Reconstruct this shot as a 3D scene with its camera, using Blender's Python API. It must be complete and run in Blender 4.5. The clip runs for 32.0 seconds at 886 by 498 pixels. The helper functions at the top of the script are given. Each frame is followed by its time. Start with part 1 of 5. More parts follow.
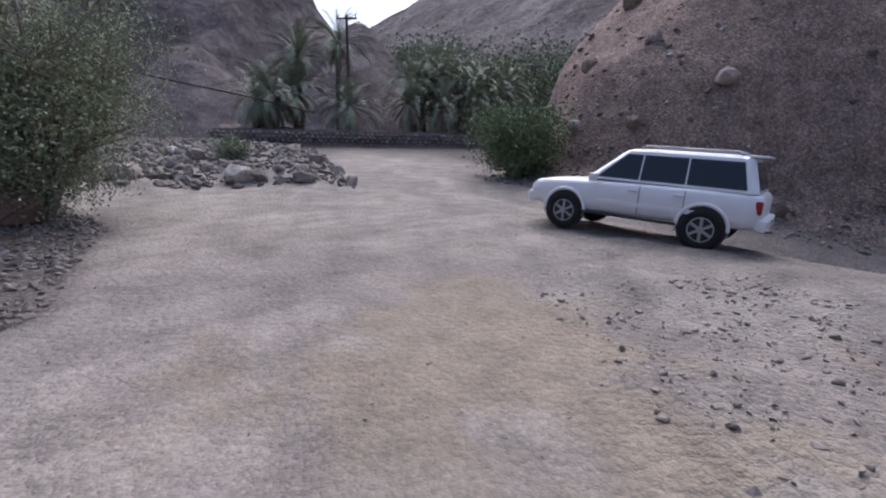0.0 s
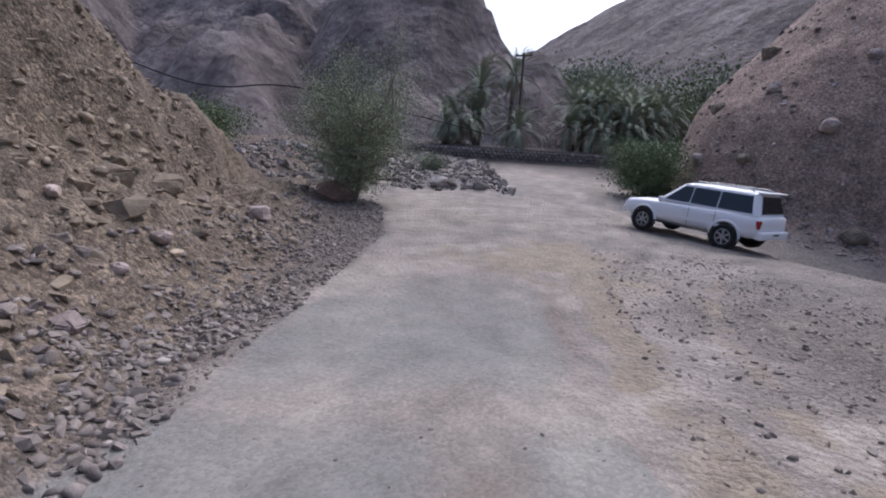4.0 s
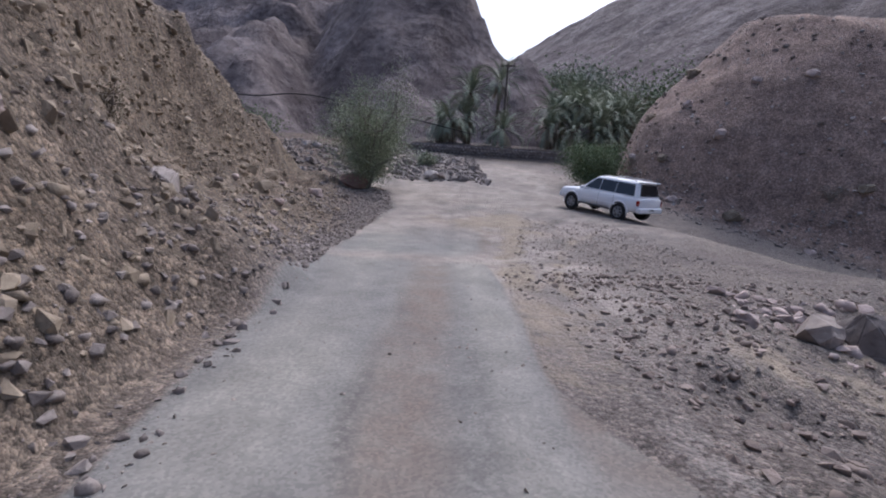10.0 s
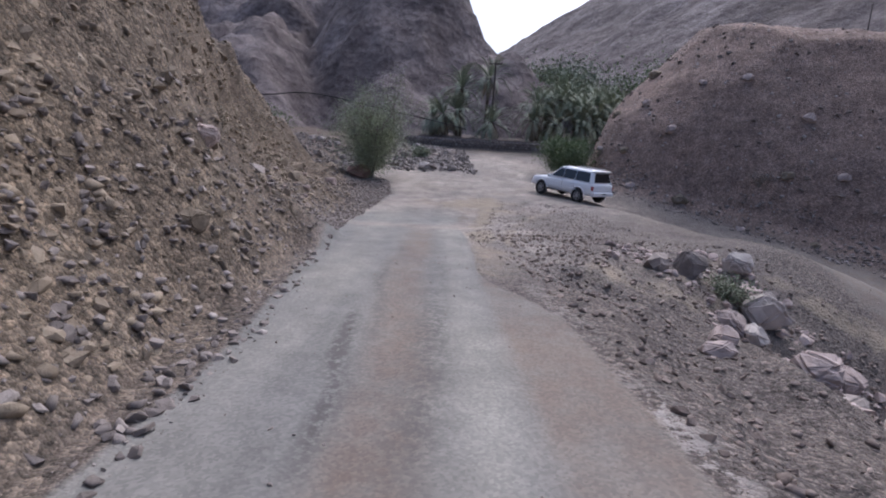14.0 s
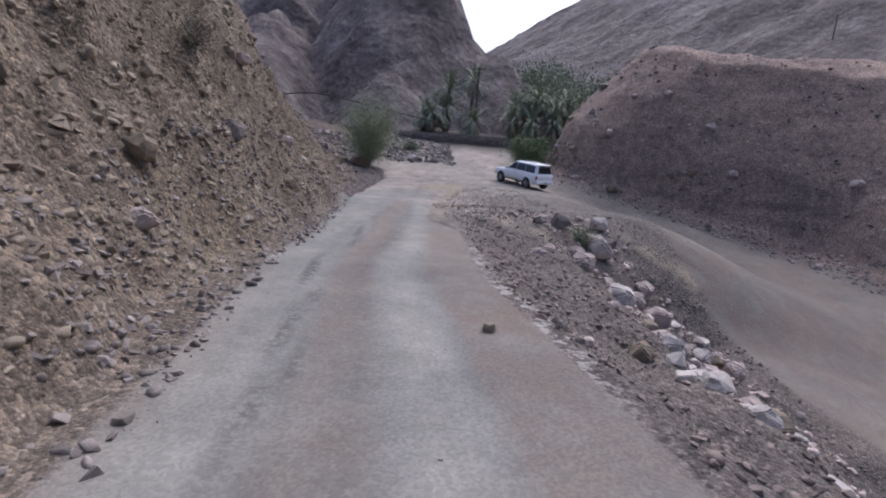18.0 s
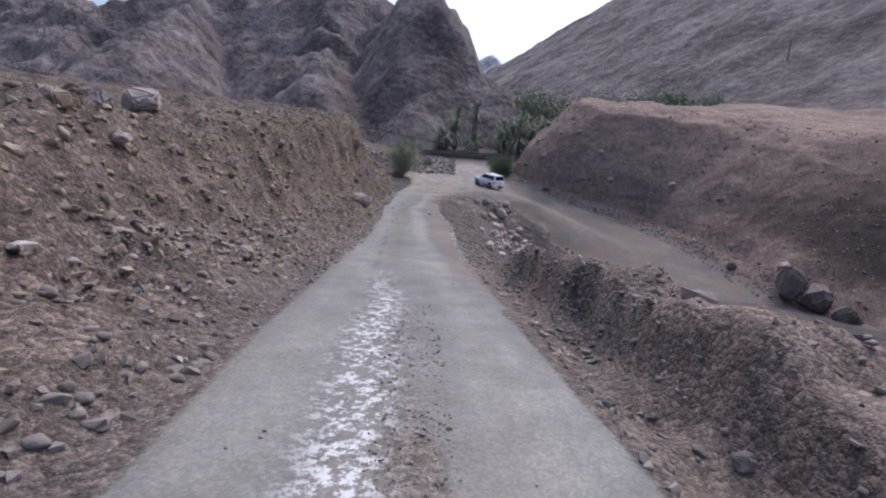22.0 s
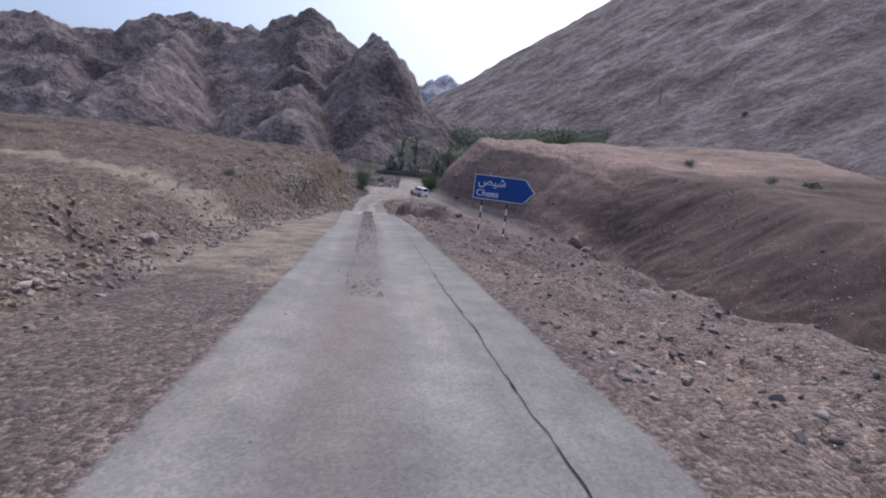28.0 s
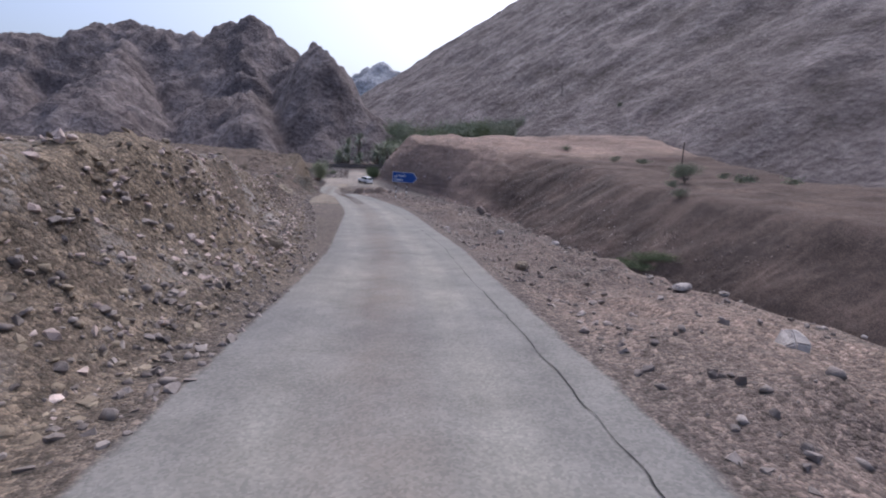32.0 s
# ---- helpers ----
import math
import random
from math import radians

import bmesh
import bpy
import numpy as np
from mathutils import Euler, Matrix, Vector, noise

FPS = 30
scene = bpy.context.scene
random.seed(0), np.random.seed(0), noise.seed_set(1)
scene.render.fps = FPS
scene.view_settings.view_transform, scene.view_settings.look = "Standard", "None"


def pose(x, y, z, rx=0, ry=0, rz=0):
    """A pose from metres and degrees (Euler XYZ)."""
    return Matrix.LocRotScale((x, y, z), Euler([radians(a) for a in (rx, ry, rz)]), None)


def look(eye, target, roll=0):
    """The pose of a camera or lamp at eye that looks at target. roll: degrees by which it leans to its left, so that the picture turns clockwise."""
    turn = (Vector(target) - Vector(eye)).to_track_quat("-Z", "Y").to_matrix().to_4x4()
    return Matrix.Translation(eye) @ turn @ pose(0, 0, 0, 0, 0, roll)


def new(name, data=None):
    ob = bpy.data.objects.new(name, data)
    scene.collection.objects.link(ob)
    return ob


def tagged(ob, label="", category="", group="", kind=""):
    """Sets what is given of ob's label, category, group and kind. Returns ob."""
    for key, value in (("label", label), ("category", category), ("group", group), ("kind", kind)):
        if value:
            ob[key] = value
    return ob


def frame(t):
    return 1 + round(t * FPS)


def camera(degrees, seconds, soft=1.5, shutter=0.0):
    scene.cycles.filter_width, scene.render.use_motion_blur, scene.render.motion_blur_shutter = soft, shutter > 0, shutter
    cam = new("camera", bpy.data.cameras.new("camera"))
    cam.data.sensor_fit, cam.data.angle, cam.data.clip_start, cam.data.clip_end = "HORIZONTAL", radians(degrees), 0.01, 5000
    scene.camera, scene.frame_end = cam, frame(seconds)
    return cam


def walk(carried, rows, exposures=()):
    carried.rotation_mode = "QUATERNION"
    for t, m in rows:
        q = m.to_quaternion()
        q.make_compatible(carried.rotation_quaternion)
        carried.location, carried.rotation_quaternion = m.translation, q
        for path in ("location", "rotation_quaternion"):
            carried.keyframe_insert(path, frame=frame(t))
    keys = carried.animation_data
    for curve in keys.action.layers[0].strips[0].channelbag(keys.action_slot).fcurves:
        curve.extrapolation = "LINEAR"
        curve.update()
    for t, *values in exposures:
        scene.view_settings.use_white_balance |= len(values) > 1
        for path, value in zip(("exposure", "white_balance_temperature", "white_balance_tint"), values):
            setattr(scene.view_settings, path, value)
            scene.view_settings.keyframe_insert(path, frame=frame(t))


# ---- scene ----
cam = camera(83.7, 32.0, soft=2.0)
EXPO, KELVIN, TINT = 0.42, 5580.0, 12.0
PATH = [
    (0, (-0.606, 1.868, 1.881), (-0.595, 3.84, 1.55), 0.0),
    (0.5, (-0.391, 0.698, 1.9), (-0.54, 2.667, 1.585), 0.7),
    (1, (-0.282, -0.693, 1.924), (-0.565, 1.264, 1.622), 1.7),
    (1.5, (-0.253, -2.231, 1.822), (-0.636, -0.29, 1.53), 2.0),
    (2, (0.191, -3.517, 2.099), (-0.293, -1.602, 1.787), 2.8),
    (2.5, (0.489, -4.514, 2.146), (-0.058, -2.616, 1.831), 3.0),
    (3, (0.691, -5.169, 2.144), (0.111, -3.282, 1.828), 2.9),
    (3.5, (0.835, -5.566, 2.152), (0.236, -3.683, 1.841), 3.2),
    (5.5, (1.114, -6.229, 2.169), (0.501, -4.352, 1.854), 3.5),
    (6, (1.193, -6.434, 2.165), (0.58, -4.558, 1.843), 3.8),
    (6.5, (1.379, -6.881, 2.157), (0.761, -5.006, 1.836), 3.8),
    (7, (1.601, -7.462, 2.147), (0.983, -5.586, 1.83), 3.8),
    (7.5, (1.901, -8.178, 2.138), (1.283, -6.304, 1.812), 4.1),
    (8, (2.252, -9.072, 2.136), (1.636, -7.198, 1.808), 4.1),
    (8.5, (2.732, -10.124, 2.153), (2.113, -8.25, 1.827), 3.8),
    (9, (3.22, -11.206, 2.185), (2.605, -9.331, 1.858), 3.8),
    (9.5, (3.529, -12.134, 2.224), (2.926, -10.257, 1.892), 4.0),
    (10, (3.836, -12.97, 2.254), (3.238, -11.091, 1.922), 3.6),
    (10.5, (4.044, -13.491, 2.272), (3.448, -11.611, 1.934), 3.7),
    (11, (4.213, -13.978, 2.296), (3.622, -12.1, 1.945), 3.9),
    (11.5, (4.437, -14.8, 2.37), (3.854, -12.922, 2.005), 3.9),
    (12, (4.87, -15.66, 2.386), (4.284, -13.782, 2.027), 3.6),
    (12.5, (5.222, -16.443, 2.395), (4.635, -14.565, 2.039), 3.2),
    (13, (5.428, -16.927, 2.405), (4.844, -15.049, 2.04), 3.3),
    (13.5, (5.581, -17.316, 2.426), (4.999, -15.438, 2.056), 3.2),
    (14, (5.727, -17.691, 2.44), (5.146, -15.813, 2.069), 3.3),
    (14.5, (5.892, -18.092, 2.449), (5.312, -16.215, 2.077), 3.3),
    (16.5, (7.43, -20.722, 2.491), (6.856, -18.845, 2.105), 4.0),
    (17, (8.0, -22.036, 2.552), (7.427, -20.161, 2.158), 3.9),
    (17.5, (8.744, -23.774, 2.665), (8.174, -21.9, 2.263), 4.3),
    (18, (9.514, -25.835, 2.788), (8.957, -23.956, 2.386), 4.5),
    (18.5, (10.623, -28.391, 2.875), (10.062, -26.515, 2.469), 4.5),
    (19, (11.923, -31.43, 3.024), (11.347, -29.557, 2.62), 5.4),
    (19.5, (13.421, -34.734, 3.344), (12.826, -32.87, 2.932), 5.7),
    (20, (14.981, -38.352, 3.706), (14.372, -36.494, 3.285), 6.7),
    (20.5, (16.913, -42.354, 4.118), (16.274, -40.504, 3.706), 7.4),
    (21, (18.991, -46.972, 4.888), (18.338, -45.134, 4.445), 7.6),
    (21.3, (19.69, -49.315, 5.049), (19.032, -47.47, 4.645), 5.8),
    (21.5, (20.36, -50.468, 5.221), (19.696, -48.627, 4.807), 5.4),
    (22, (21.76, -53.311, 5.368), (21.097, -51.469, 4.964), 3.7),
    (22.5, (23.041, -56.023, 5.467), (22.376, -54.177, 5.079), 2.6),
    (23, (24.292, -58.638, 5.644), (23.621, -56.793, 5.259), 2.0),
    (23.5, (25.568, -61.241, 5.846), (24.887, -59.399, 5.47), 1.1),
    (24, (26.803, -63.892, 6.035), (26.122, -62.049, 5.663), 0.6),
    (24.5, (28.125, -66.642, 6.289), (27.449, -64.794, 5.926), 1.3),
    (25, (29.044, -69.145, 6.442), (28.387, -67.29, 6.084), 1.4),
    (25.5, (30.196, -71.873, 6.543), (29.558, -70.011, 6.194), 1.6),
    (27.5, (35.898, -84.488, 7.218), (35.361, -82.592, 6.88), 4.5),
    (28, (37.32, -87.917, 7.368), (36.807, -86.014, 7.031), 4.3),
    (28.5, (38.636, -91.519, 7.482), (38.148, -89.61, 7.139), 4.4),
    (29, (39.982, -95.332, 7.664), (39.52, -93.419, 7.309), 4.3),
    (29.5, (41.279, -99.563, 7.878), (40.844, -97.646, 7.508), 3.6),
    (30, (42.588, -103.456, 8.09), (42.178, -101.536, 7.708), 2.3),
    (30.5, (43.826, -107.475, 8.314), (43.443, -105.553, 7.918), 0.8),
    (31, (45.041, -111.754, 8.718), (44.693, -109.82, 8.347), 1.2),
    (31.5, (46.109, -115.979, 9.039), (45.789, -114.039, 8.675), 1.5),
    (32, (46.998, -119.763, 9.31), (46.695, -117.823, 8.927), 1.6),
]
walk(cam, [(t, look(eye, target, roll)) for t, eye, target, roll in PATH],
     [(0.0, EXPO + 0.04, KELVIN, TINT), (8.0, EXPO, KELVIN, TINT), (24.0, EXPO, KELVIN, TINT), (29.0, EXPO - 0.07, KELVIN + 90, TINT + 1), (32.0, EXPO - 0.07, KELVIN + 90, TINT + 1)])

# ---- light: open shade under a bright hazy evening sky ----
world = bpy.data.worlds.new("hazy_sky")
scene.world = world
world.use_nodes = True
wn = world.node_tree.nodes
sky = wn.new("ShaderNodeTexSky")
sky.sky_type, sky.sun_disc = "NISHITA", False
sky.sun_elevation, sky.sun_rotation = radians(55), radians(8)
sky.air_density, sky.dust_density, sky.ozone_density = 0.8, 6.0, 1.0
wn["Background"].inputs[1].default_value = 0.15
world.node_tree.links.new(sky.outputs[0], wn["Background"].inputs[0])
sun = new("sun", bpy.data.lights.new("sun", "SUN"))
sun.data.energy, sun.data.angle, sun.data.color = 1.1, radians(70), (1.0, 0.97, 0.94)
sun.matrix_world = look((6, 44, 84), (0, 0, 0))


# ---- the plan: s runs along the road, d across it to the right ----
SX, SY = 0.35, -0.9367


STAKES = [-400, -60, -42, -13, -2, 3.5, 7, 10.3, 14.7, 18.8, 24, 30, 36, 43.2, 51.5, 58.9, 64.2, 69.4, 74.1, 88.5, 95, 102.3, 109.4, 116.3, 119.6, 160, 400]
CHAINAGE = [-401, -60.5, -42.4, -13.6, -2.3, 3.2, 6.45, 9.35, 13.5, 17.2, 21.95, 27.6, 33.6, 41.15, 50.3, 57.6, 63.4, 69.2, 75.0, 91.7, 99.25, 107.7, 116.0, 124.8, 128.6, 172, 412]
SWERVE = [2.5, 1.6, 1.1, 0.3, -0.2, -0.2, -0.1, -0.26, -0.3, -0.5, -0.24, -0.12, -0.12, 0.06, 0.38, 0.38, 0.5, 0.68, 0.82, 1.27, 1.31, 1.32, 1.4, 1.3, 1.23, 1.0, 1.0]
LIFT = [0, 0, 0, 0, 0, -0.02, -0.1, -0.16, -0.24, -0.2, -0.34, -0.45, -0.62, -0.52, -0.26, -0.44, -0.52, -0.44, -0.3, -0.19, -0.2, -0.2, -0.17, 0.12, 0.24, 0.4, 0.4]


def lerp(v, xs, ys):
    return np.interp(v, xs, ys)


def world_xy(s, d):
    c, w = lerp(s, STAKES, CHAINAGE), d + lerp(s, STAKES, SWERVE)
    return SX * c - SY * w, SY * c + SX * w


def plan_of(x, y):
    s = lerp(SX * x + SY * y, CHAINAGE, STAKES)
    return s, SX * y - SY * x - lerp(s, STAKES, SWERVE)


def smooth(a, b, v):
    k = np.clip((v - a) / (b - a), 0, 1)
    return k * k * (3 - 2 * k)


def hash2(i, j, seed):
    h = (i.astype(np.int64) * 374761393 + j.astype(np.int64) * 668265263 + seed * 974711) & 0xFFFFFFFF
    h = ((h ^ (h >> 13)) * 1274126177) & 0xFFFFFFFF
    return ((h ^ (h >> 16)) & 0xFFFF) / 65535.0


def vnoise(x, y, seed=0):
    x, y = np.asarray(x, float), np.asarray(y, float)
    i, j = np.floor(x), np.floor(y)
    u, v = x - i, y - j
    u, v = u * u * (3 - 2 * u), v * v * (3 - 2 * v)
    a, b = hash2(i, j, seed), hash2(i + 1, j, seed)
    c, e = hash2(i, j + 1, seed), hash2(i + 1, j + 1, seed)
    return (a * (1 - u) + b * u) * (1 - v) + (c * (1 - u) + e * u) * v - 0.5


def fbm(x, y, seed=0, octaves=4, gain=0.5):
    total, amp = 0, 1.0
    for k in range(octaves):
        total = total + amp * vnoise(x * 2.03 ** k + 17.1 * k, y * 2.03 ** k - 9.7 * k, seed + k)
        amp *= gain
    return total


def ridged(x, y, seed=0, octaves=5, gain=0.52):
    total, amp = 0, 1.0
    for k in range(octaves):
        total = total + amp * (0.5 - np.abs(2 * vnoise(x * 2.07 ** k + 5.3 * k, y * 2.07 ** k + 3.1 * k, seed + k)))
        amp *= gain
    return total


def road_mid(s):
    return lerp(s, [-40, -1.4, 20, 36, 59, 74, 91.6, 106, 120, 200], [3.0, 0.75, -0.2, 0.36, 1.5, 2.2, 2.85, 2.4, 0.85, -10])


def road_z(s):
    return lerp(s, [-60, -38, -18, -8, -1.4, 12.5, 20, 29, 36, 43, 51.6, 59, 66, 74, 91.6, 106, 120, 160, 400],
                [4.6, 3.1, 1.0, 0.25, -0.1, 0.3, 0.53, 1.05, 1.5, 2.1, 2.9, 3.7, 4.2, 4.63, 5.4, 6.2, 7.0, 9, 14])


def track_mid(s):
    return lerp(s, [-40, -30, -20, -14.5, -12.7, -10.4, -8.5, -4.7, 1.5, 7.6, 11, 19, 30, 58, 100, 200], [8, 7.5, 8.2, 10.6, 13.0, 15.6, 17.8, 20.8, 24.0, 26.4, 28.2, 31.2, 28.0, 23.0, 26, 40])


def track_z(s):
    return lerp(s, [-60, -38, -18, -14, -10, -5, 0, 3, 8, 14, 30, 60, 100, 200],
                [4.6, 3.1, 1.05, 0.3, -1.3, -2.9, -3.8, -4.2, -5.4, -6.6, -10.5, -15, -18.5, -22])


def toe_left(s):
    return lerp(s, [-40, -20, -12, -6, 3, 14, 22, 29, 36, 53, 67, 74, 81, 98, 108, 120, 160],
                [-9, -7, -4.4, -3.9, -3.6, -2.95, -2.75, -2.35, -2.0, -1.7, -1.9, -2.3, -2.4, -1.1, -0.6, -2.0, -6])


def bank_height(s):
    return lerp(s, [-40, -18, -13, -8, -5, -1, 4, 15, 25, 35, 45, 52, 60, 67, 73, 78, 84, 90, 97, 104, 120, 160],
                [0.4, 0.7, 1.8, 3.8, 5.4, 7.5, 7.9, 6.6, 6.4, 5.4, 3.9, 3.0, 2.45, 2.1, 1.2, 1.1, 1.7, 2.2, 2.6, 2.8, 2.8, 3.2])


def toe_right(s):
    return lerp(s, [-60, -40, -30, -25, -21, -18, -15, -13, -10.7, -9.3, -6.4, -5, -1, 3, 8, 14, 20, 26, 33, 45, 60, 100, 200],
                [42, 32, 17, 12.8, 11.8, 12.6, 14.4, 17.6, 21.4, 23.4, 26.6, 28.2, 30.6, 32.4, 34.0, 36.0, 38.0, 36.6, 33.0, 29.0, 28.0, 31, 46])


def terrace_top(s):
    return lerp(s, [-60, -24, -15, -3, 4, 20, 45, 90, 200], [15.2, 14.2, 12.4, 9.8, 8.6, 6.9, 5.4, 2.7, -5])


def tar_left(s):
    """The clean carriageway's left edge, from the road's middle."""
    return lerp(s, [-5, 3, 6, 9, 13, 17, 30, 52, 64, 72, 86, 100, 116], [-3.7, -3.9, -3.55, -3.5, -3.15, -2.65, -2.2, -2.25, -1.9, -1.7, -1.85, -2.05, -2.35])


def tar_right(s):
    """The clean carriageway's right edge, from the road's middle."""
    return lerp(s, [0, 4, 10, 14, 20, 30, 45, 52, 60, 66, 75, 88, 102, 120], [0.3, 0.4, 0.45, 0.6, 0.85, 1.0, 1.3, 1.7, 2.1, 2.45, 2.3, 2.6, 2.5, 2.4])


def rubble_right(s):
    return lerp(s, [4, 8, 13, 20, 30, 45, 55, 66, 75, 88, 102, 120], [1.8, 1.7, 2.2, 2.6, 2.9, 2.4, 2.2, 2.6, 2.8, 3.3, 3.1, 2.9])


def fringe(s):
    """Where the stones below the left bank begin."""
    return lerp(s, [-24, -18, -13, -8, -3, 0, 6], [-9, -5.6, -3.0, -2.3, -2.7, -3.0, -3.0])


def track_left(s):
    return lerp(s, [-14, -10, -7, 0, 4, 14, 20, 26, 32], [8.5, 10.4, 11.4, 12.0, 12.6, 14.6, 16, 19, 23])


def edge_right(s):
    """How far the shoulder reaches out from the road's middle before it falls to the wadi."""
    return lerp(s, [-10, 4, 10, 20, 36, 48, 60, 75, 92, 106, 120, 200], [40, 4.6, 2.7, 2.5, 2.6, 3.6, 7.6, 8.0, 7.6, 6.6, 7.4, 8])


def height(s, d):
    """The ground's height over the plan."""
    s, d = np.asarray(s, float), np.asarray(d, float)
    x, y = world_xy(s, d)
    mid, rz, tm, tz = road_mid(s), road_z(s), track_mid(s), track_z(s)
    # right of the road: shoulder, then the fall to the track in the wadi
    fall0, fall1 = mid + edge_right(s), tm - 5.2
    fall1 = np.maximum(fall1, fall0 + lerp(s, [0, 30, 60], [2.5, 2.5, 3.0]))
    k = lerp(np.clip((d - fall0) / (fall1 - fall0), 0, 1), [0, 0.14, 0.3, 0.5, 1], [0, 0.15, 0.46, 0.74, 1])
    open_mix = smooth(10, 2, s)
    flat = lerp(np.clip((d - mid) / (tm - mid + 0.01), 0, 1), [0, 1], [0, 1])
    zr = rz + (tz - rz) * (k * (1 - open_mix) + smooth(0.42, 1, flat) * open_mix)
    rough = fbm(x * 0.55, y * 0.55, 3) * 0.5 + fbm(x * 1.7, y * 1.7, 8) * 0.22
    offroad = smooth(-0.3, 0.9, d - mid - rubble_right(s))
    on_track = smooth(-0.5, 1.0, d - track_left(s)) * smooth(6.5, 5.0, d - tm)
    zr = zr + rough * offroad * (1 - on_track * 0.9) * (1 - 0.75 * open_mix)
    # the washed gutter beside the road and the eroded berm with its scarp behind it
    scarp = d - mid - lerp(s, [38, 52, 57, 58.5, 60, 62, 65], [3.0, 3.1, 3.25, 3.6, 4.3, 5.2, 6.6]) - 0.5 * fbm(x * 0.8, y * 0.8, 44)
    reach = smooth(36, 43, s) * smooth(67, 62, s)
    zr = zr - 0.28 * reach * np.exp(-((scarp + 0.6) / 0.6) ** 2)
    zr = zr + reach * smooth(-0.05, 0.28, scarp) * smooth(5.0, 1.0, scarp) * np.clip(0.5 + 1.1 * fbm(x * 0.4, y * 0.4, 46), 0.05, 0.9)
    # the terrace on the far side
    tr = toe_right(s) + fbm(x * 0.12, y * 0.12, 21, 2) * 2.2 + fbm(x * 0.5, y * 0.5, 25, 2) * 0.2
    top = terrace_top(s) + fbm(x * 0.1, y * 0.1, 31) * 1.2
    rise = d - tr
    run_r = np.clip(rise / lerp(s, [-25, -15, 0, 20, 45], [15.0, 16.0, 20.0, 25.0, 28.0]), 0, 1)
    soft, cut = smooth(-10, 2, s), smooth(16, 40, s)
    face = (1 - soft) * lerp(run_r, [0, 0.04, 0.12, 0.3, 0.65, 1], [0, 0.14, 0.34, 0.58, 0.94, 1]) + soft * ((1 - cut) * lerp(run_r, [0, 0.1, 0.3, 0.6, 0.88, 1], [0, 0.17, 0.46, 0.78, 0.985, 1]) + cut * lerp(run_r, [0, 0.1, 0.5, 0.93, 1], [0, 0.14, 0.52, 0.97, 1]))
    talus = 0.9 * smooth(-3.5, 1.5, rise)
    zt = tz + talus + (top - tz - talus) * face + np.clip(rise - 22, 0, 70) * lerp(s, [8, 40], [0.035, -0.01])
    zt = zt + fbm(x * 0.35, y * 0.35, 51) * 0.5 * smooth(0, 2, rise) + ridged(x * 0.8, y * 0.8, 55) * 0.18 * smooth(0.5, 2.5, rise) * smooth(26, 18, rise)
    zr = np.where(rise > -3.5, zr * (1 - smooth(-3.5, 0, rise)) + zt * smooth(-3.5, 0, rise), zr)
    # left of the road: talus, cut face, flat top
    tl = toe_left(s) + fbm(x * 0.2, y * 0.2, 61) * 1.2
    up = tl - d
    h = bank_height(s)
    run = lerp(s, [-16, -6, 0, 6, 11, 18, 25, 36, 52, 70, 90, 120], [5.4, 5.8, 5.4, 4.9, 4.0, 3.6, 4.4, 4.4, 4.4, 3.6, 3.0, 3.0])
    tal = 0.35 * h
    f = np.clip(up / run, 0, 1)
    foot = lerp(s, [2, 10, 18, 27, 42], [0.56, 0.26, 0.22, 0.5, 0.42])
    steep = smooth(foot, lerp(s, [18, 42], [0.90, 0.95]), f)
    zl = rz + tal * np.clip(f / (foot + 0.08), 0, 1) ** 1.05 + (h - tal) * steep + np.clip(up - run, 0, 40) * lerp(s, [15, 45], [0.06, 0.0])
    crag_wall = smooth(54.5, 57, s) * smooth(64, 62, s)
    zl = zl * (1 - crag_wall) + crag_wall * (rz + 0.3 * np.clip(up / 1.1, 0, 1) + (h - 0.9) * smooth(1.0, 1.9, up) + 0.6 * smooth(1.9, 4.5, up))
    bump = fbm(x * 0.45, y * 0.45, 71) * 0.8 + ridged(x * 0.9, y * 0.9, 75) * 0.2 + fbm(x * 2.6, y * 2.6, 77, 3) * 0.35
    zl = zl + bump * smooth(0, 2.5, up) * lerp(s, [-20, -6, 40, 70], [0.5, 1.0, 0.9, 0.6]) + rough * 0.5 * smooth(0.0, 1.0, up)
    z = np.where(up > 0, zl, np.where(d > mid, zr, rz))
    # wheel ruts and crown on the roads
    w = d - mid
    lane = smooth(3.0, 2.2, np.abs(w))
    z = z + lane * (-0.035 * np.exp(-((w - 0.85) / 0.35) ** 2) - 0.035 * np.exp(-((w + 0.85) / 0.35) ** 2) + 0.006 * fbm(x * 1.2, y * 0.6, 81))
    # tyre arcs in the clearing
    arc = np.hypot(s - 11.0, d - 10.5)
    clearing = smooth(14, 7, s) * smooth(-17, -9, s) * smooth(-2.6, -1.6, w) * smooth(18, 15, d)
    z = z + clearing * (0.009 * np.sin(arc * 5.2 + fbm(x * 0.4, y * 0.4, 83) * 5) + 0.022 * fbm(x * 0.9, y * 0.9, 85) + 0.02 * fbm(x * 3, y * 3, 86, 2))
    # stony wadi bed beyond the clearing
    far = smooth(-16, -21, s) * smooth(3.5, 1.0, d) * smooth(-26, -14, d)
    z = z + far * (fbm(x * 0.4, y * 0.4, 91) * 0.6 + 0.15)
    # the walled palm garden at the head of the clearing
    z = z + 1.3 * smooth(-41.2, -41.8, s) * smooth(-5, -3, d) * smooth(40, 30, d)
    return z + lerp(s, STAKES, LIFT)


def grid_axis(points):
    """Coordinates with the given spacing between successive stops."""
    out = [points[0][0]]
    for (a, _), (b, step) in zip(points, points[1:]):
        n = max(1, round((b - a) / step))
        out += [a + (b - a) * (k + 1) / n for k in range(n)]
    return np.array(out)


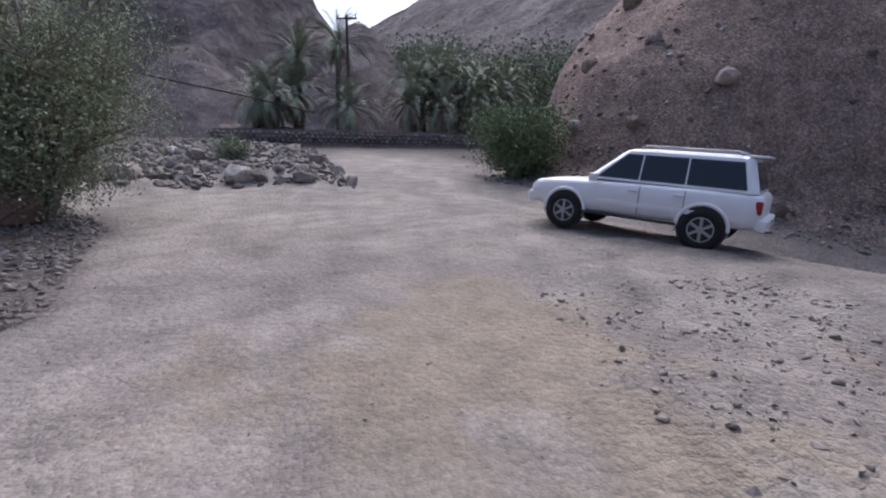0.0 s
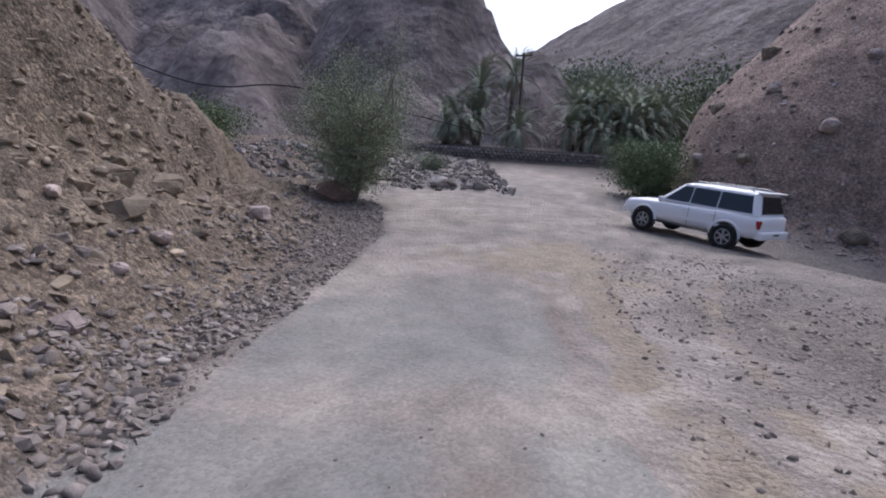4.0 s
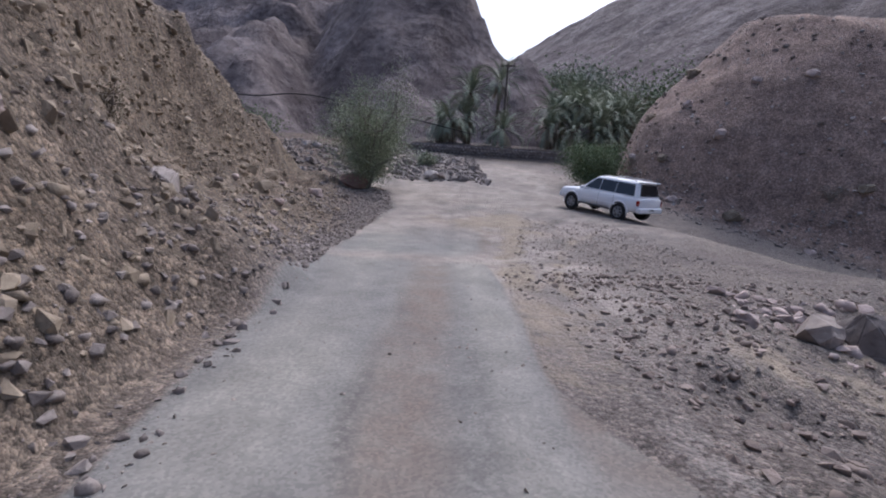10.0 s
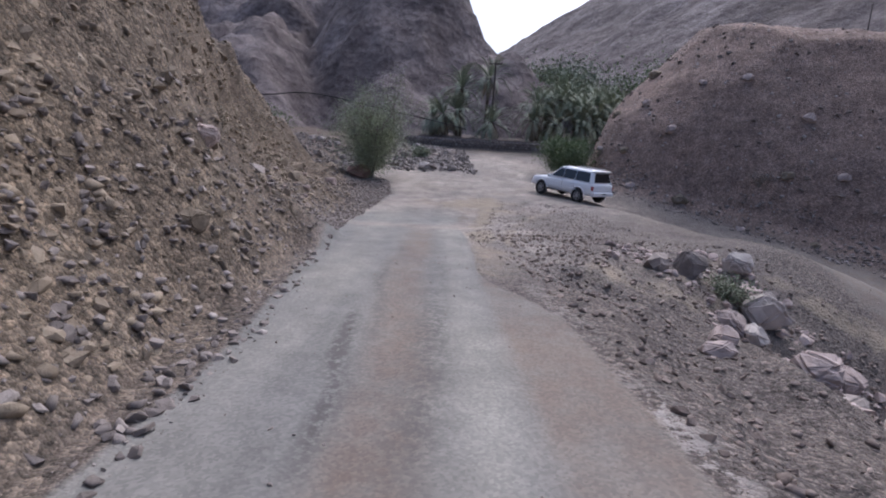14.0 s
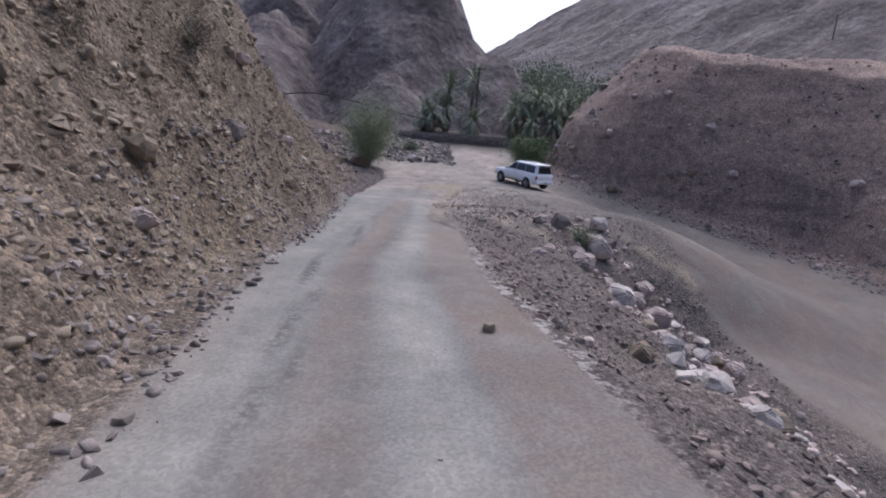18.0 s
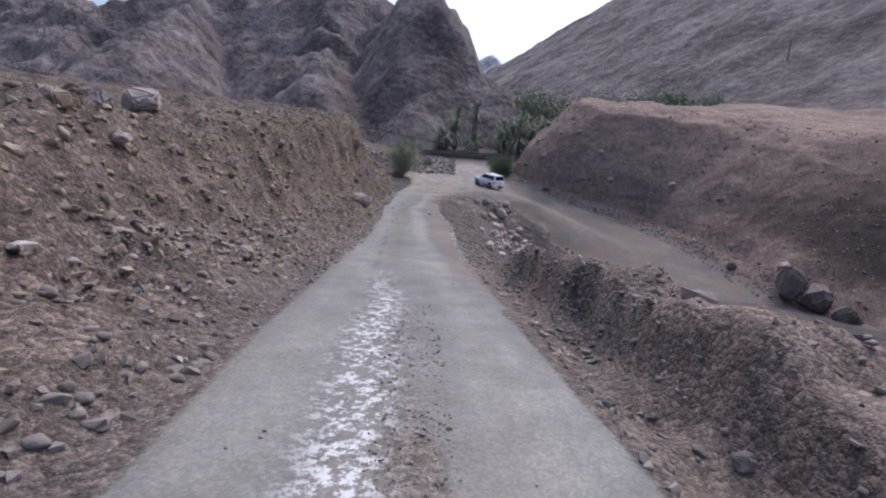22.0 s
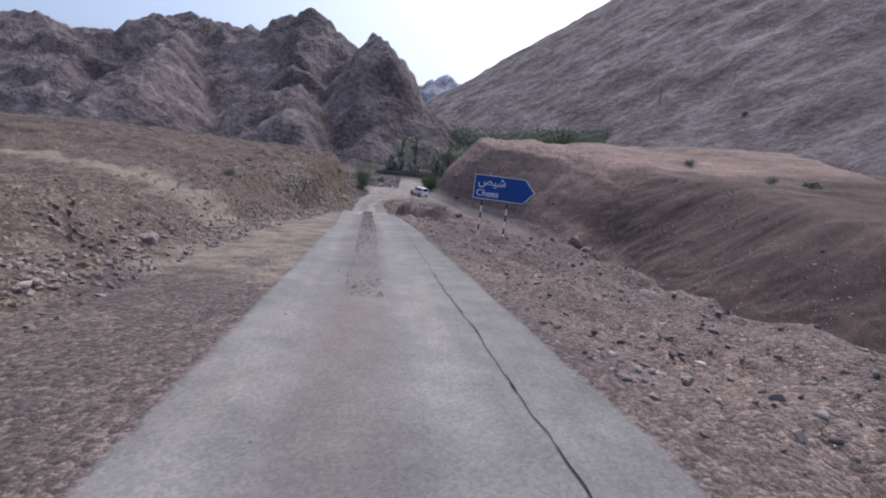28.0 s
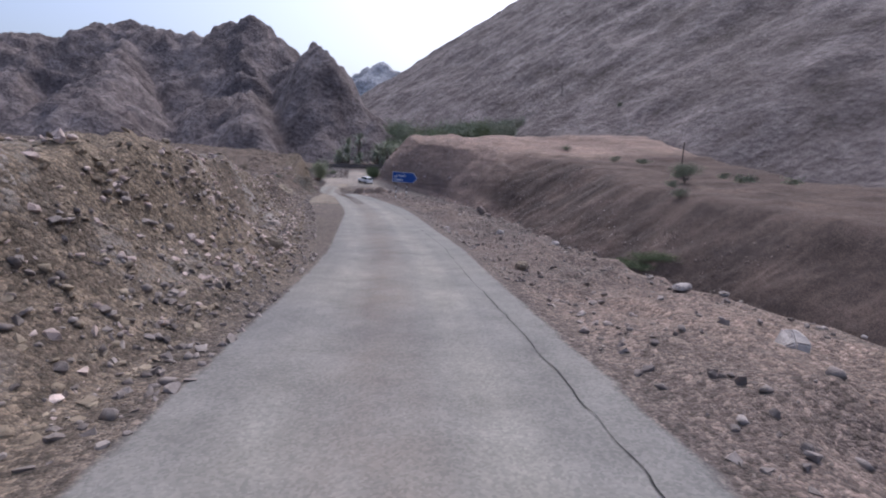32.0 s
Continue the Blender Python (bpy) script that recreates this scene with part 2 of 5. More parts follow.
def grid_mesh(name, verts, rows, cols, smooth_shade=True):
    """A mesh from a rows x cols net of places."""
    me = bpy.data.meshes.new(name)
    idx = np.arange(rows * cols).reshape(rows, cols)
    quads = np.stack([idx[:-1, :-1], idx[:-1, 1:], idx[1:, 1:], idx[1:, :-1]], -1).reshape(-1, 4)
    me.vertices.add(rows * cols)
    me.vertices.foreach_set("co", verts.reshape(-1).astype(np.float32))
    me.loops.add(quads.size)
    me.loops.foreach_set("vertex_index", quads.reshape(-1).astype(np.int32))
    me.polygons.add(len(quads))
    me.polygons.foreach_set("loop_start", np.arange(0, quads.size, 4, dtype=np.int32))
    me.polygons.foreach_set("use_smooth", np.full(len(quads), smooth_shade))
    me.update(calc_edges=True)
    return me


def mask(me, name, values):
    me.attributes.new(name, "FLOAT", "POINT").data.foreach_set("value", np.ascontiguousarray(values.reshape(-1), dtype=np.float32))


# ---- materials ----
class Nodes:
    """A short hand for node materials."""

    def __init__(self, name, rough=0.9):
        self.mat = bpy.data.materials.new(name)
        self.mat.use_nodes = True
        self.tree = self.mat.node_tree
        self.bsdf = self.tree.nodes["Principled BSDF"]
        self.bsdf.inputs["Roughness"].default_value = rough
        self.bsdf.inputs["Specular IOR Level"].default_value = 0.25
        self.geo = self.tree.nodes.new("ShaderNodeNewGeometry")

    def add(self, node, **props):
        n = self.tree.nodes.new(node)
        for key, value in props.items():
            if key == "blend":
                n.blend_type = value
            elif key == "op":
                n.operation = value
            elif key == "feature":
                n.feature = value
            elif key == "kind":
                n.data_type = value
            elif key == "attr":
                n.attribute_name = value
        return n

    def link(self, a, b):
        self.tree.links.new(a, b)

    def noise(self, scale, detail=4.0, rough=0.55, where=None):
        n = self.add("ShaderNodeTexNoise")
        n.inputs["Scale"].default_value, n.inputs["Detail"].default_value, n.inputs["Roughness"].default_value = scale, detail, rough
        self.link(where or self.geo.outputs["Position"], n.inputs["Vector"])
        return n.outputs["Fac"]

    def cells(self, scale, color=False):
        n = self.add("ShaderNodeTexVoronoi")
        n.inputs["Scale"].default_value = scale
        self.link(self.geo.outputs["Position"], n.inputs["Vector"])
        if not color:
            return n.outputs["Distance"]
        grey = self.add("ShaderNodeRGBToBW")
        self.link(n.outputs["Color"], grey.inputs[0])
        return grey.outputs[0]

    def ramp(self, fac, *stops):
        n = self.add("ShaderNodeValToRGB")
        while len(n.color_ramp.elements) < len(stops):
            n.color_ramp.elements.new(0.5)
        for e, (p, c) in zip(n.color_ramp.elements, stops):
            e.position, e.color = p, (*c, 1)
        self.link(fac, n.inputs[0])
        return n.outputs[0]

    def mix(self, fac, a, b, blend="MIX"):
        n = self.add("ShaderNodeMix", kind="RGBA", blend=blend)
        for value, socket in ((fac, n.inputs[0]), (a, n.inputs[6]), (b, n.inputs[7])):
            if isinstance(value, (int, float)):
                socket.default_value = value
            elif isinstance(value, tuple):
                socket.default_value = (*value, 1)
            else:
                self.link(value, socket)
        return n.outputs[2]

    def math(self, op, a, b=0.0, clamp=False):
        n = self.add("ShaderNodeMath", op=op)
        n.use_clamp = clamp
        for value, socket in ((a, n.inputs[0]), (b, n.inputs[1])):
            if isinstance(value, (int, float)):
                socket.default_value = value
            else:
                self.link(value, socket)
        return n.outputs[0]

    def attr(self, name):
        return self.add("ShaderNodeAttribute", attr=name).outputs["Fac"]

    def color(self, socket):
        self.link(socket, self.bsdf.inputs["Base Color"])

    def bump(self, height, strength=0.5, distance=0.05):
        n = self.add("ShaderNodeBump")
        n.inputs["Strength"].default_value, n.inputs["Distance"].default_value = strength, distance
        self.link(height, n.inputs["Height"])
        self.link(n.outputs[0], self.bsdf.inputs["Normal"])


def plain(name, rgb, rough=0.5, metal=0.0, vary=0.12, scale=6.0, spec=0.4):
    m = Nodes(name, rough)
    dark = tuple(c * (1 - vary) for c in rgb)
    lite = tuple(min(1, c * (1 + vary)) for c in rgb)
    m.color(m.ramp(m.noise(scale, 5), (0.3, dark), (0.7, lite)))
    m.bsdf.inputs["Metallic"].default_value = metal
    m.bsdf.inputs["Specular IOR Level"].default_value = spec
    return m.mat


def ground_material():
    m = Nodes("stony_ground", 0.95)
    big, mid, fine = m.noise(0.22, 5), m.noise(1.6, 6), m.noise(14, 6, 0.7)
    grit = m.ramp(m.cells(34, True), (0.2, (0.58, 0.58, 0.58)), (0.5, (0.95, 0.94, 0.93)), (0.85, (1.6, 1.56, 1.52)))
    grit2 = m.ramp(m.cells(11, True), (0.25, (0.62, 0.61, 0.60)), (0.5, (1.0, 0.98, 0.97)), (0.8, (1.5, 1.45, 1.41)))
    grit3 = m.ramp(m.cells(34, True), (0.2, (0.86, 0.86, 0.86)), (0.85, (1.15, 1.14, 1.13)))
    gravel = m.ramp(fine, (0.25, (0.062, 0.053, 0.049)), (0.5, (0.113, 0.097, 0.089)), (0.8, (0.19, 0.17, 0.16)))
    gravel = m.mix(0.7, m.mix(0.9, gravel, grit, "MULTIPLY"), grit2, "MULTIPLY")
    grey = m.ramp(mid, (0.25, (0.072, 0.055, 0.047)), (0.55, (0.130, 0.102, 0.087)), (0.8, (0.21, 0.17, 0.147)))
    tan = m.ramp(mid, (0.25, (0.088, 0.070, 0.050)), (0.55, (0.160, 0.130, 0.096)), (0.8, (0.242, 0.200, 0.152)))
    earth = m.mix(m.attr("tan"), grey, tan)
    earth = m.mix(0.85, m.mix(0.9, earth, grit2, "MULTIPLY"), grit, "MULTIPLY")
    sand = m.mix(0.8, m.ramp(m.noise(3.0, 6), (0.3, (0.20, 0.166, 0.132)), (0.7, (0.29, 0.245, 0.19))), grit3, "MULTIPLY")
    strata = m.add("ShaderNodeMapping")
    strata.inputs["Scale"].default_value = (0.12, 0.12, 1.1)
    m.link(m.geo.outputs["Position"], strata.inputs["Vector"])
    layer = m.ramp(m.noise(1.0, 4, 0.6, strata.outputs[0]), (0.35, (0.84, 0.82, 0.82)), (0.65, (1.13, 1.11, 1.10)))
    red = m.ramp(mid, (0.25, (0.165, 0.122, 0.102)), (0.55, (0.262, 0.199, 0.169)), (0.85, (0.36, 0.286, 0.248)))
    red = m.mix(0.6, m.mix(1.0, m.mix(0.7, red, grit2, "MULTIPLY"), layer, "MULTIPLY"), grit, "MULTIPLY")
    crust = m.ramp(m.noise(0.7, 7, 0.65), (0.3, (0.040, 0.029, 0.026)), (0.55, (0.062, 0.046, 0.041)), (0.8, (0.10, 0.077, 0.069)))
    streak = m.add("ShaderNodeCombineXYZ")
    m.link(m.math("MULTIPLY", m.attr("along"), 0.16), streak.inputs[0])
    m.link(m.math("MULTIPLY", m.attr("across"), 2.6), streak.inputs[1])
    lanes = m.ramp(m.noise(1.0, 5, 0.6, streak.outputs[0]), (0.32, (0.86, 0.86, 0.87)), (0.5, (1.0, 1.0, 1.0)), (0.68, (1.11, 1.105, 1.09)))
    tar = m.ramp(m.noise(1.3, 6, 0.6), (0.3, (0.16, 0.154, 0.144)), (0.6, (0.215, 0.207, 0.193)), (0.85, (0.27, 0.259, 0.241)))
    tar = m.mix(1.0, m.mix(0.5, tar, lanes, "MULTIPLY"), grit3, "MULTIPLY")
    tar = m.mix(1.0, tar, m.ramp(m.attr("lane"), (0.0, (0.93, 0.93, 0.94)), (1.0, (1.10, 1.09, 1.07))), "MULTIPLY")
    tar = m.mix(m.math("MULTIPLY", m.attr("brown"), m.ramp(m.noise(2.2, 6, 0.7), (0.3, (0.35, 0.35, 0.35)), (0.6, (1, 1, 1))), True), tar, m.mix(1.0, (0.160, 0.128, 0.108), grit3, "MULTIPLY"))
    base = m.mix(m.attr("gravel"), earth, gravel)
    base = m.mix(m.attr("red"), base, red)
    base = m.mix(m.attr("crust"), base, m.mix(0.8, crust, grit2, "MULTIPLY"))
    dust = m.mix(0.9, m.ramp(m.noise(0.9, 7, 0.6), (0.3, (0.225, 0.197, 0.176)), (0.55, (0.305, 0.268, 0.24)), (0.8, (0.385, 0.34, 0.30))), grit3, "MULTIPLY")
    dust = m.mix(0.8, dust, lanes, "MULTIPLY")
    base = m.mix(m.math("MULTIPLY", m.attr("dust"), m.ramp(m.noise(1.7, 7, 0.7), (0.36, (0.6, 0.6, 0.6)), (0.56, (1, 1, 1)))), base, dust)
    wob = m.math("MULTIPLY", m.math("SUBTRACT", m.noise(1.1, 6, 0.65), 0.5), 1.5)
    base = m.mix(m.math("MULTIPLY", m.math("ADD", m.math("SUBTRACT", m.attr("sand"), 0.32), wob), 3.4, True), base, sand)
    edge = m.math("MULTIPLY", m.math("ADD", m.math("SUBTRACT", m.attr("tar"), 0.35), m.math("MULTIPLY", wob, 0.4)), 3.0, True)
    base = m.mix(m.math("MULTIPLY", m.math("GREATER_THAN", m.noise(3.5, 8, 0.75), 0.50), m.math("MULTIPLY", m.attr("pale"), 2.0), True), base, (0.32, 0.29, 0.27))
    tar = m.mix(m.math("MULTIPLY", m.attr("mark"), m.ramp(m.noise(9, 6, 0.75), (0.42, (0, 0, 0)), (0.56, (1, 1, 1))), True), tar, (0.105, 0.098, 0.092))
    base = m.mix(edge, base, tar)
    base = m.mix(1.0, base, m.ramp(big, (0.3, (0.82, 0.82, 0.84)), (0.7, (1.14, 1.12, 1.08))), "MULTIPLY")
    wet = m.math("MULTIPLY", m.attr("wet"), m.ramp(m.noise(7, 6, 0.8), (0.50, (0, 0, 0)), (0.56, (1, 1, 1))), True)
    # sky glint on the wet streak, painted in as near-white speckle
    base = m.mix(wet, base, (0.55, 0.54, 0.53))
    m.link(m.math("SUBTRACT", 0.95, m.math("MULTIPLY", wet, 0.7)), m.bsdf.inputs["Roughness"])
    m.link(m.math("ADD", 0.25, m.math("MULTIPLY", wet, 0.6)), m.bsdf.inputs["Specular IOR Level"])
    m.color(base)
    domes = m.math("ADD", m.math("MULTIPLY", m.cells(11), -0.9), m.math("MULTIPLY", m.cells(34), -0.35))
    rough_h = m.math("ADD", domes, m.math("ADD", m.math("MULTIPLY", m.noise(26, 5, 0.7), 0.3), m.noise(3.5, 7, 0.65)))
    m.bump(m.math("MULTIPLY", rough_h, m.math("SUBTRACT", 1.0, m.math("MULTIPLY", m.attr("smooth"), 1.02))), 0.75, 0.07)
    return m.mat


def rock_material(name, dark, mean, lite, scale=1.0, spread=1.0):
    m = Nodes(name, 0.9)
    info = m.add("ShaderNodeObjectInfo")
    isl = m.add("ShaderNodeNewGeometry")
    body = m.ramp(m.noise(3.0 * scale, 6, 0.65), (0.25, dark), (0.5, mean), (0.8, lite))
    shades = [(0.0, (0.62, 0.59, 0.58)), (0.35, (0.82, 0.79, 0.77)), (0.7, (0.97, 0.94, 0.92)), (0.94, (1.12, 1.10, 1.08)), (1.0, (1.6, 1.58, 1.55))]
    tint = m.ramp(isl.outputs["Random Per Island"], *[(p, tuple(1 + (v - 1) * spread for v in c)) for p, c in shades])
    tint2 = m.ramp(info.outputs["Random"], (0.0, (0.85, 0.83, 0.83)), (1.0, (1.15, 1.1, 1.06)))
    m.color(m.mix(1.0, m.mix(1.0, body, tint, "MULTIPLY"), tint2, "MULTIPLY"))
    m.bump(m.noise(6 * scale, 6, 0.7), 0.5, 0.06)
    return m.mat


def mountain_material(name, dark, mean, lite, band=0.05, squash=0.55, relief=0.7):
    """Weathered rock: ribs that run down the slope, varnish blotches, pale scars and cracks."""
    m = Nodes(name, 0.95)
    stretch = m.add("ShaderNodeMapping")
    stretch.inputs["Scale"].default_value = (1.0, 1.0, squash)
    stretch.inputs["Rotation"].default_value = (0.0, 0.35, 0.0)
    m.link(m.geo.outputs["Position"], stretch.inputs["Vector"])
    v = stretch.outputs[0]
    a = m.ramp(m.noise(band, 7, 0.65, v), (0.36, dark), (0.5, mean), (0.64, lite))
    b = m.ramp(m.noise(band * 5, 7, 0.7, v), (0.38, (0.72, 0.70, 0.70)), (0.5, (1.0, 1.0, 1.0)), (0.64, (1.28, 1.26, 1.25)))
    c = m.ramp(m.noise(band * 22, 5, 0.7), (0.36, (0.80, 0.79, 0.79)), (0.5, (1.0, 1.0, 1.0)), (0.66, (1.2, 1.2, 1.19)))
    rock = m.mix(0.75, m.mix(0.8, a, b, "MULTIPLY"), c, "MULTIPLY")
    blocks = m.ramp(m.cells(band * 4, True), (0.25, (0.80, 0.78, 0.78)), (0.5, (1.0, 0.99, 0.98)), (0.75, (1.2, 1.19, 1.18)))
    rock = m.mix(0.8, rock, m.mix(0.5, blocks, m.ramp(m.cells(band * 13, True), (0.25, (0.78, 0.76, 0.76)), (0.75, (1.22, 1.21, 1.2)))), "MULTIPLY")
    scar = m.math("MULTIPLY", m.math("SUBTRACT", m.noise(band * 2.6, 9, 0.75, v), 0.60), 7.0, True)
    m.color(m.mix(m.math("MULTIPLY", scar, 0.55), rock, tuple(min(0.6, q * 1.4) for q in lite)))
    crags = m.math("ADD", m.noise(band * 4, 10, 0.78, v), m.math("MULTIPLY", m.math("ABSOLUTE", m.math("SUBTRACT", m.noise(band * 7, 6, 0.65, v), 0.5)), -0.9))
    crags = m.math("ADD", crags, m.math("ADD", m.math("MULTIPLY", m.cells(band * 9), 0.55), m.math("MULTIPLY", m.cells(band * 3.1), 0.7)))
    m.bump(crags, relief, 0.11 / band)
    return m.mat


GROUND = ground_material()
STONE = rock_material("grey_stone", (0.16, 0.142, 0.132), (0.265, 0.24, 0.226), (0.40, 0.372, 0.353))
TAN_STONE = rock_material("tan_stone", (0.155, 0.128, 0.096), (0.25, 0.213, 0.165), (0.36, 0.315, 0.25), 1.0, 0.6)
DUSTY_STONE = rock_material("dusty_stone", (0.19, 0.165, 0.148), (0.255, 0.228, 0.207), (0.34, 0.31, 0.285), 1.0, 0.55)
RED_STONE = rock_material("red_brown_stone", (0.125, 0.102, 0.092), (0.195, 0.165, 0.15), (0.29, 0.255, 0.235), 1.0, 0.8)
PALE_STONE = rock_material("pale_stone", (0.30, 0.27, 0.25), (0.44, 0.405, 0.38), (0.56, 0.53, 0.50), 1.0, 0.3)
PINK_STONE = rock_material("pinkish_stone", (0.27, 0.22, 0.20), (0.42, 0.355, 0.33), (0.54, 0.475, 0.45), 1.0, 0.4)
MOUNTAIN_DARK = mountain_material("dark_mountain_rock", (0.110, 0.090, 0.089), (0.157, 0.131, 0.129), (0.210, 0.180, 0.177), 0.06, 0.8, 0.6)
MOUNTAIN_PINK = mountain_material("pinkish_mountain_rock", (0.084, 0.068, 0.065), (0.138, 0.115, 0.112), (0.198, 0.170, 0.164), 0.05, 1.0, 0.45)
# the far range has its distance haze put into the rock colour
MOUNTAIN_FAR = mountain_material("haze_painted_rock", (0.24, 0.25, 0.28), (0.30, 0.31, 0.34), (0.36, 0.37, 0.40), 0.02)


# ---- ground ----
def build_ground():
    S = grid_axis([(-2600, 1), (-700, 190), (-200, 50), (-90, 8), (-45, 1.5), (-16, 0.45), (112, 0.28), (126, 0.5), (170, 3), (400, 23), (1500, 220)])
    D = grid_axis([(-2000, 1), (-500, 150), (-120, 35), (-45, 6), (-16, 0.7), (-8, 0.24), (10, 0.17), (18, 0.3), (46, 0.45), (90, 2.5), (300, 21), (2000, 190)])
    ss, dd = np.meshgrid(S, D, indexing="ij")
    z = height(ss, dd)
    x, y = world_xy(ss, dd)
    me = grid_mesh("ground", np.stack([x, y, z], -1), len(S), len(D))
    mid, tm = road_mid(ss), track_mid(ss)
    w = dd - mid
    lo = toe_left(ss) - mid
    left = np.maximum(lo + 0.25, tar_left(ss))
    asphalt = smooth(-0.15, 0.2, w - left) * smooth(0.1, -0.15, w - np.where(ss < 50, np.maximum(tar_right(ss), (rubble_right(ss) - 0.5) * smooth(7, 13, ss)), tar_right(ss))) * smooth(0, 4, ss)
    asphalt = asphalt * (1 - 0.72 * np.exp(-((w + 0.08 + 0.2 * fbm(x * 0.5, y * 0.5, 97)) / 0.34) ** 4) * smooth(50, 58, ss) * smooth(90, 62, ss))
    dusty = smooth(-0.3, 0.5, w - left) * smooth(0.7, -0.5, w - lerp(ss, [-9, -3, 1, 4], [3.0, 1.2, 0.1, 0.0])) * smooth(-10, 1, ss) * 0.75
    track = smooth(-0.6, 0.9, dd - track_left(ss) + fbm(x * 0.4, y * 0.4, 104)) * smooth(-1.0, -2.4, dd - toe_right(ss) + fbm(x * 0.4, y * 0.4, 105)) * 0.8 * smooth(-12, -4, ss) * smooth(36, 28, ss)
    mask(me, "tar", np.maximum(np.maximum(asphalt, dusty * (1 - asphalt) * smooth(16, 6, ss)), track))
    arc = np.hypot(ss - 11.0, dd - 10.5)
    clearing = smooth(14, 7, ss) * smooth(-17, -9, ss) * smooth(-2.6, -1.6, w) * smooth(18, 14, dd)
    sand = clearing * (0.16 + 0.30 * np.sin(arc * 1.35 + fbm(x * 0.3, y * 0.3, 84) * 4) * smooth(12, 9, arc) + 0.35 * fbm(x * 0.35, y * 0.35, 87))
    for ends, at, wide in (([-7, -3.5, -1.5, 3.1, 6, 9], [4.8, 2.5, 2.15, 1.4, 1.2, 1.1], 0.48), ([-6, -2, 0.6, 3.8, 8], [6.6, 4.1, 3.1, 2.2, 1.9], 0.26)):
        sand = np.maximum(sand, np.exp(-((dd - lerp(ss, ends, at)) / wide) ** 4) * smooth(-9, -3, ss) * smooth(12, 5, ss) * (0.52 + 0.5 * fbm(x * 0.8, y * 0.8, 96)))
    sand = np.maximum(sand, np.exp(-(((ss + 5.4) / 3.0) ** 2 + ((dd - 2.2) / 2.2) ** 2)) * (0.8 + 0.6 * fbm(x * 0.7, y * 0.7, 99)))
    ramp = np.exp(-((dd + 1.5 - (ss - 76) * 1.25) / 2.6) ** 2) * smooth(0.0, 1.5, toe_left(ss) + 0.6 - dd)
    sand = np.maximum(sand, ramp * 0.7)
    sand = np.maximum(sand, smooth(0.25, -0.05, w - left) * smooth(-0.9, 0.0, w - lo) * 0.5 * smooth(54, 62, ss) * smooth(90, 80, ss))
    mask(me, "sand", np.clip(sand, 0, 1))
    mask(me, "dust", smooth(12, 4, ss) * smooth(-40, -30, ss) * smooth(-0.25, 0.25, dd - np.maximum(fringe(ss), toe_left(ss) + 0.3) + 0.5 * fbm(x * 0.8, y * 0.8, 101)) * lerp(dd, [7, 12], [1, 0.5]) * (1 - 0.75 * smooth(3.0, 4.6, dd) * smooth(-6, -1, ss)) * smooth(4.2, 3.0, dd - tm) * smooth(1.0, -1.0, dd - toe_right(ss) + 1.5)
         * np.where(clearing > 0.01, 1 - clearing * smooth(-0.1, 0.9, np.sin(arc * 2.6 + fbm(x * 0.4, y * 0.4, 83) * 5)) * 0.3, 1))
    mask(me, "pale", np.exp(-((w - rubble_right(ss) + 0.45) / 0.28) ** 4) * (0.35 + 0.7 * fbm(x * 0.7, y * 0.7, 88)) * smooth(8, 16, ss) * smooth(48, 40, ss)
         + np.clip(fbm(x * 0.5, y * 0.5, 98) * 2.2, 0, 0.5) * smooth(0.4, 1.2, toe_left(ss) - dd) * smooth(86, 98, ss))
    line = lerp(ss, [8, 15, 31, 45], [-1.45, -1.45, -1.13, -1.0]) + 0.06 * fbm(ss * 0.5, 0 * ss, 102)
    rut = np.exp(-((w - line) / 0.05) ** 2) * 1.3 + np.exp(-((w - line - 0.26) / 0.05) ** 2) * smooth(6, 16, ss) * smooth(40, 30, ss) + np.exp(-((w + 0.35) / 0.22) ** 2) * 0.45
    mask(me, "brown", np.clip(np.exp(-((w - lerp(ss, [4, 8, 14, 20], [-1.0, -1.15, -0.75, -0.55])) / 0.42) ** 4) * smooth(0, 5, ss) * lerp(ss, [10, 30, 50], [0.9, 0.45, 0.2])
                              + 0.5 * smooth(0.5, 0.0, w - left) * smooth(14, 24, ss) * smooth(60, 45, ss) + 0.35 * np.exp(-((w + 0.1) / 0.5) ** 4) * smooth(48, 60, ss) + 0.9 * smooth(-0.1, 0.2, w - tar_right(ss)) * smooth(52, 44, ss), 0, 1) * (1.0 + 0.7 * fbm(x * 0.7, y * 0.7, 103)))
    mask(me, "lane", np.exp(-((w - lerp(ss, [4, 13, 30, 60, 120], [-0.1, 0.1, 0.55, 1.0, 0.9])) / 0.36) ** 4) + 0.7 * np.exp(-((w + lerp(ss, [4, 30, 120], [2.6, 1.7, 1.1])) / 0.5) ** 4))
    mask(me, "along", np.where(ss < 4, np.arctan2(ss - 11.0, dd - 10.5) * 10, ss))
    mask(me, "across", np.where(ss < 4, arc, w))
    mask(me, "smooth", np.maximum(np.maximum(asphalt, dusty), track) * 0.95)
    mask(me, "tan", lerp(dd, [-12, -8], [0.25, 1]) * np.maximum(smooth(54, 28, ss), 1.0 * smooth(90, 100, ss) * smooth(0.5, -0.5, w)) * (0.75 + 0.5 * fbm(x * 0.15, y * 0.15, 93)))
    mask(me, "crust", smooth(1.0, 4.5, dd - toe_right(ss)) * smooth(-4, 10, ss) * (0.88 + 0.12 * smooth(27.5, 25.5, dd - toe_right(ss) + fbm(x * 0.15, y * 0.15, 106) * 4)) * (0.9 + 0.3 * fbm(x * 0.2, y * 0.2, 92)))
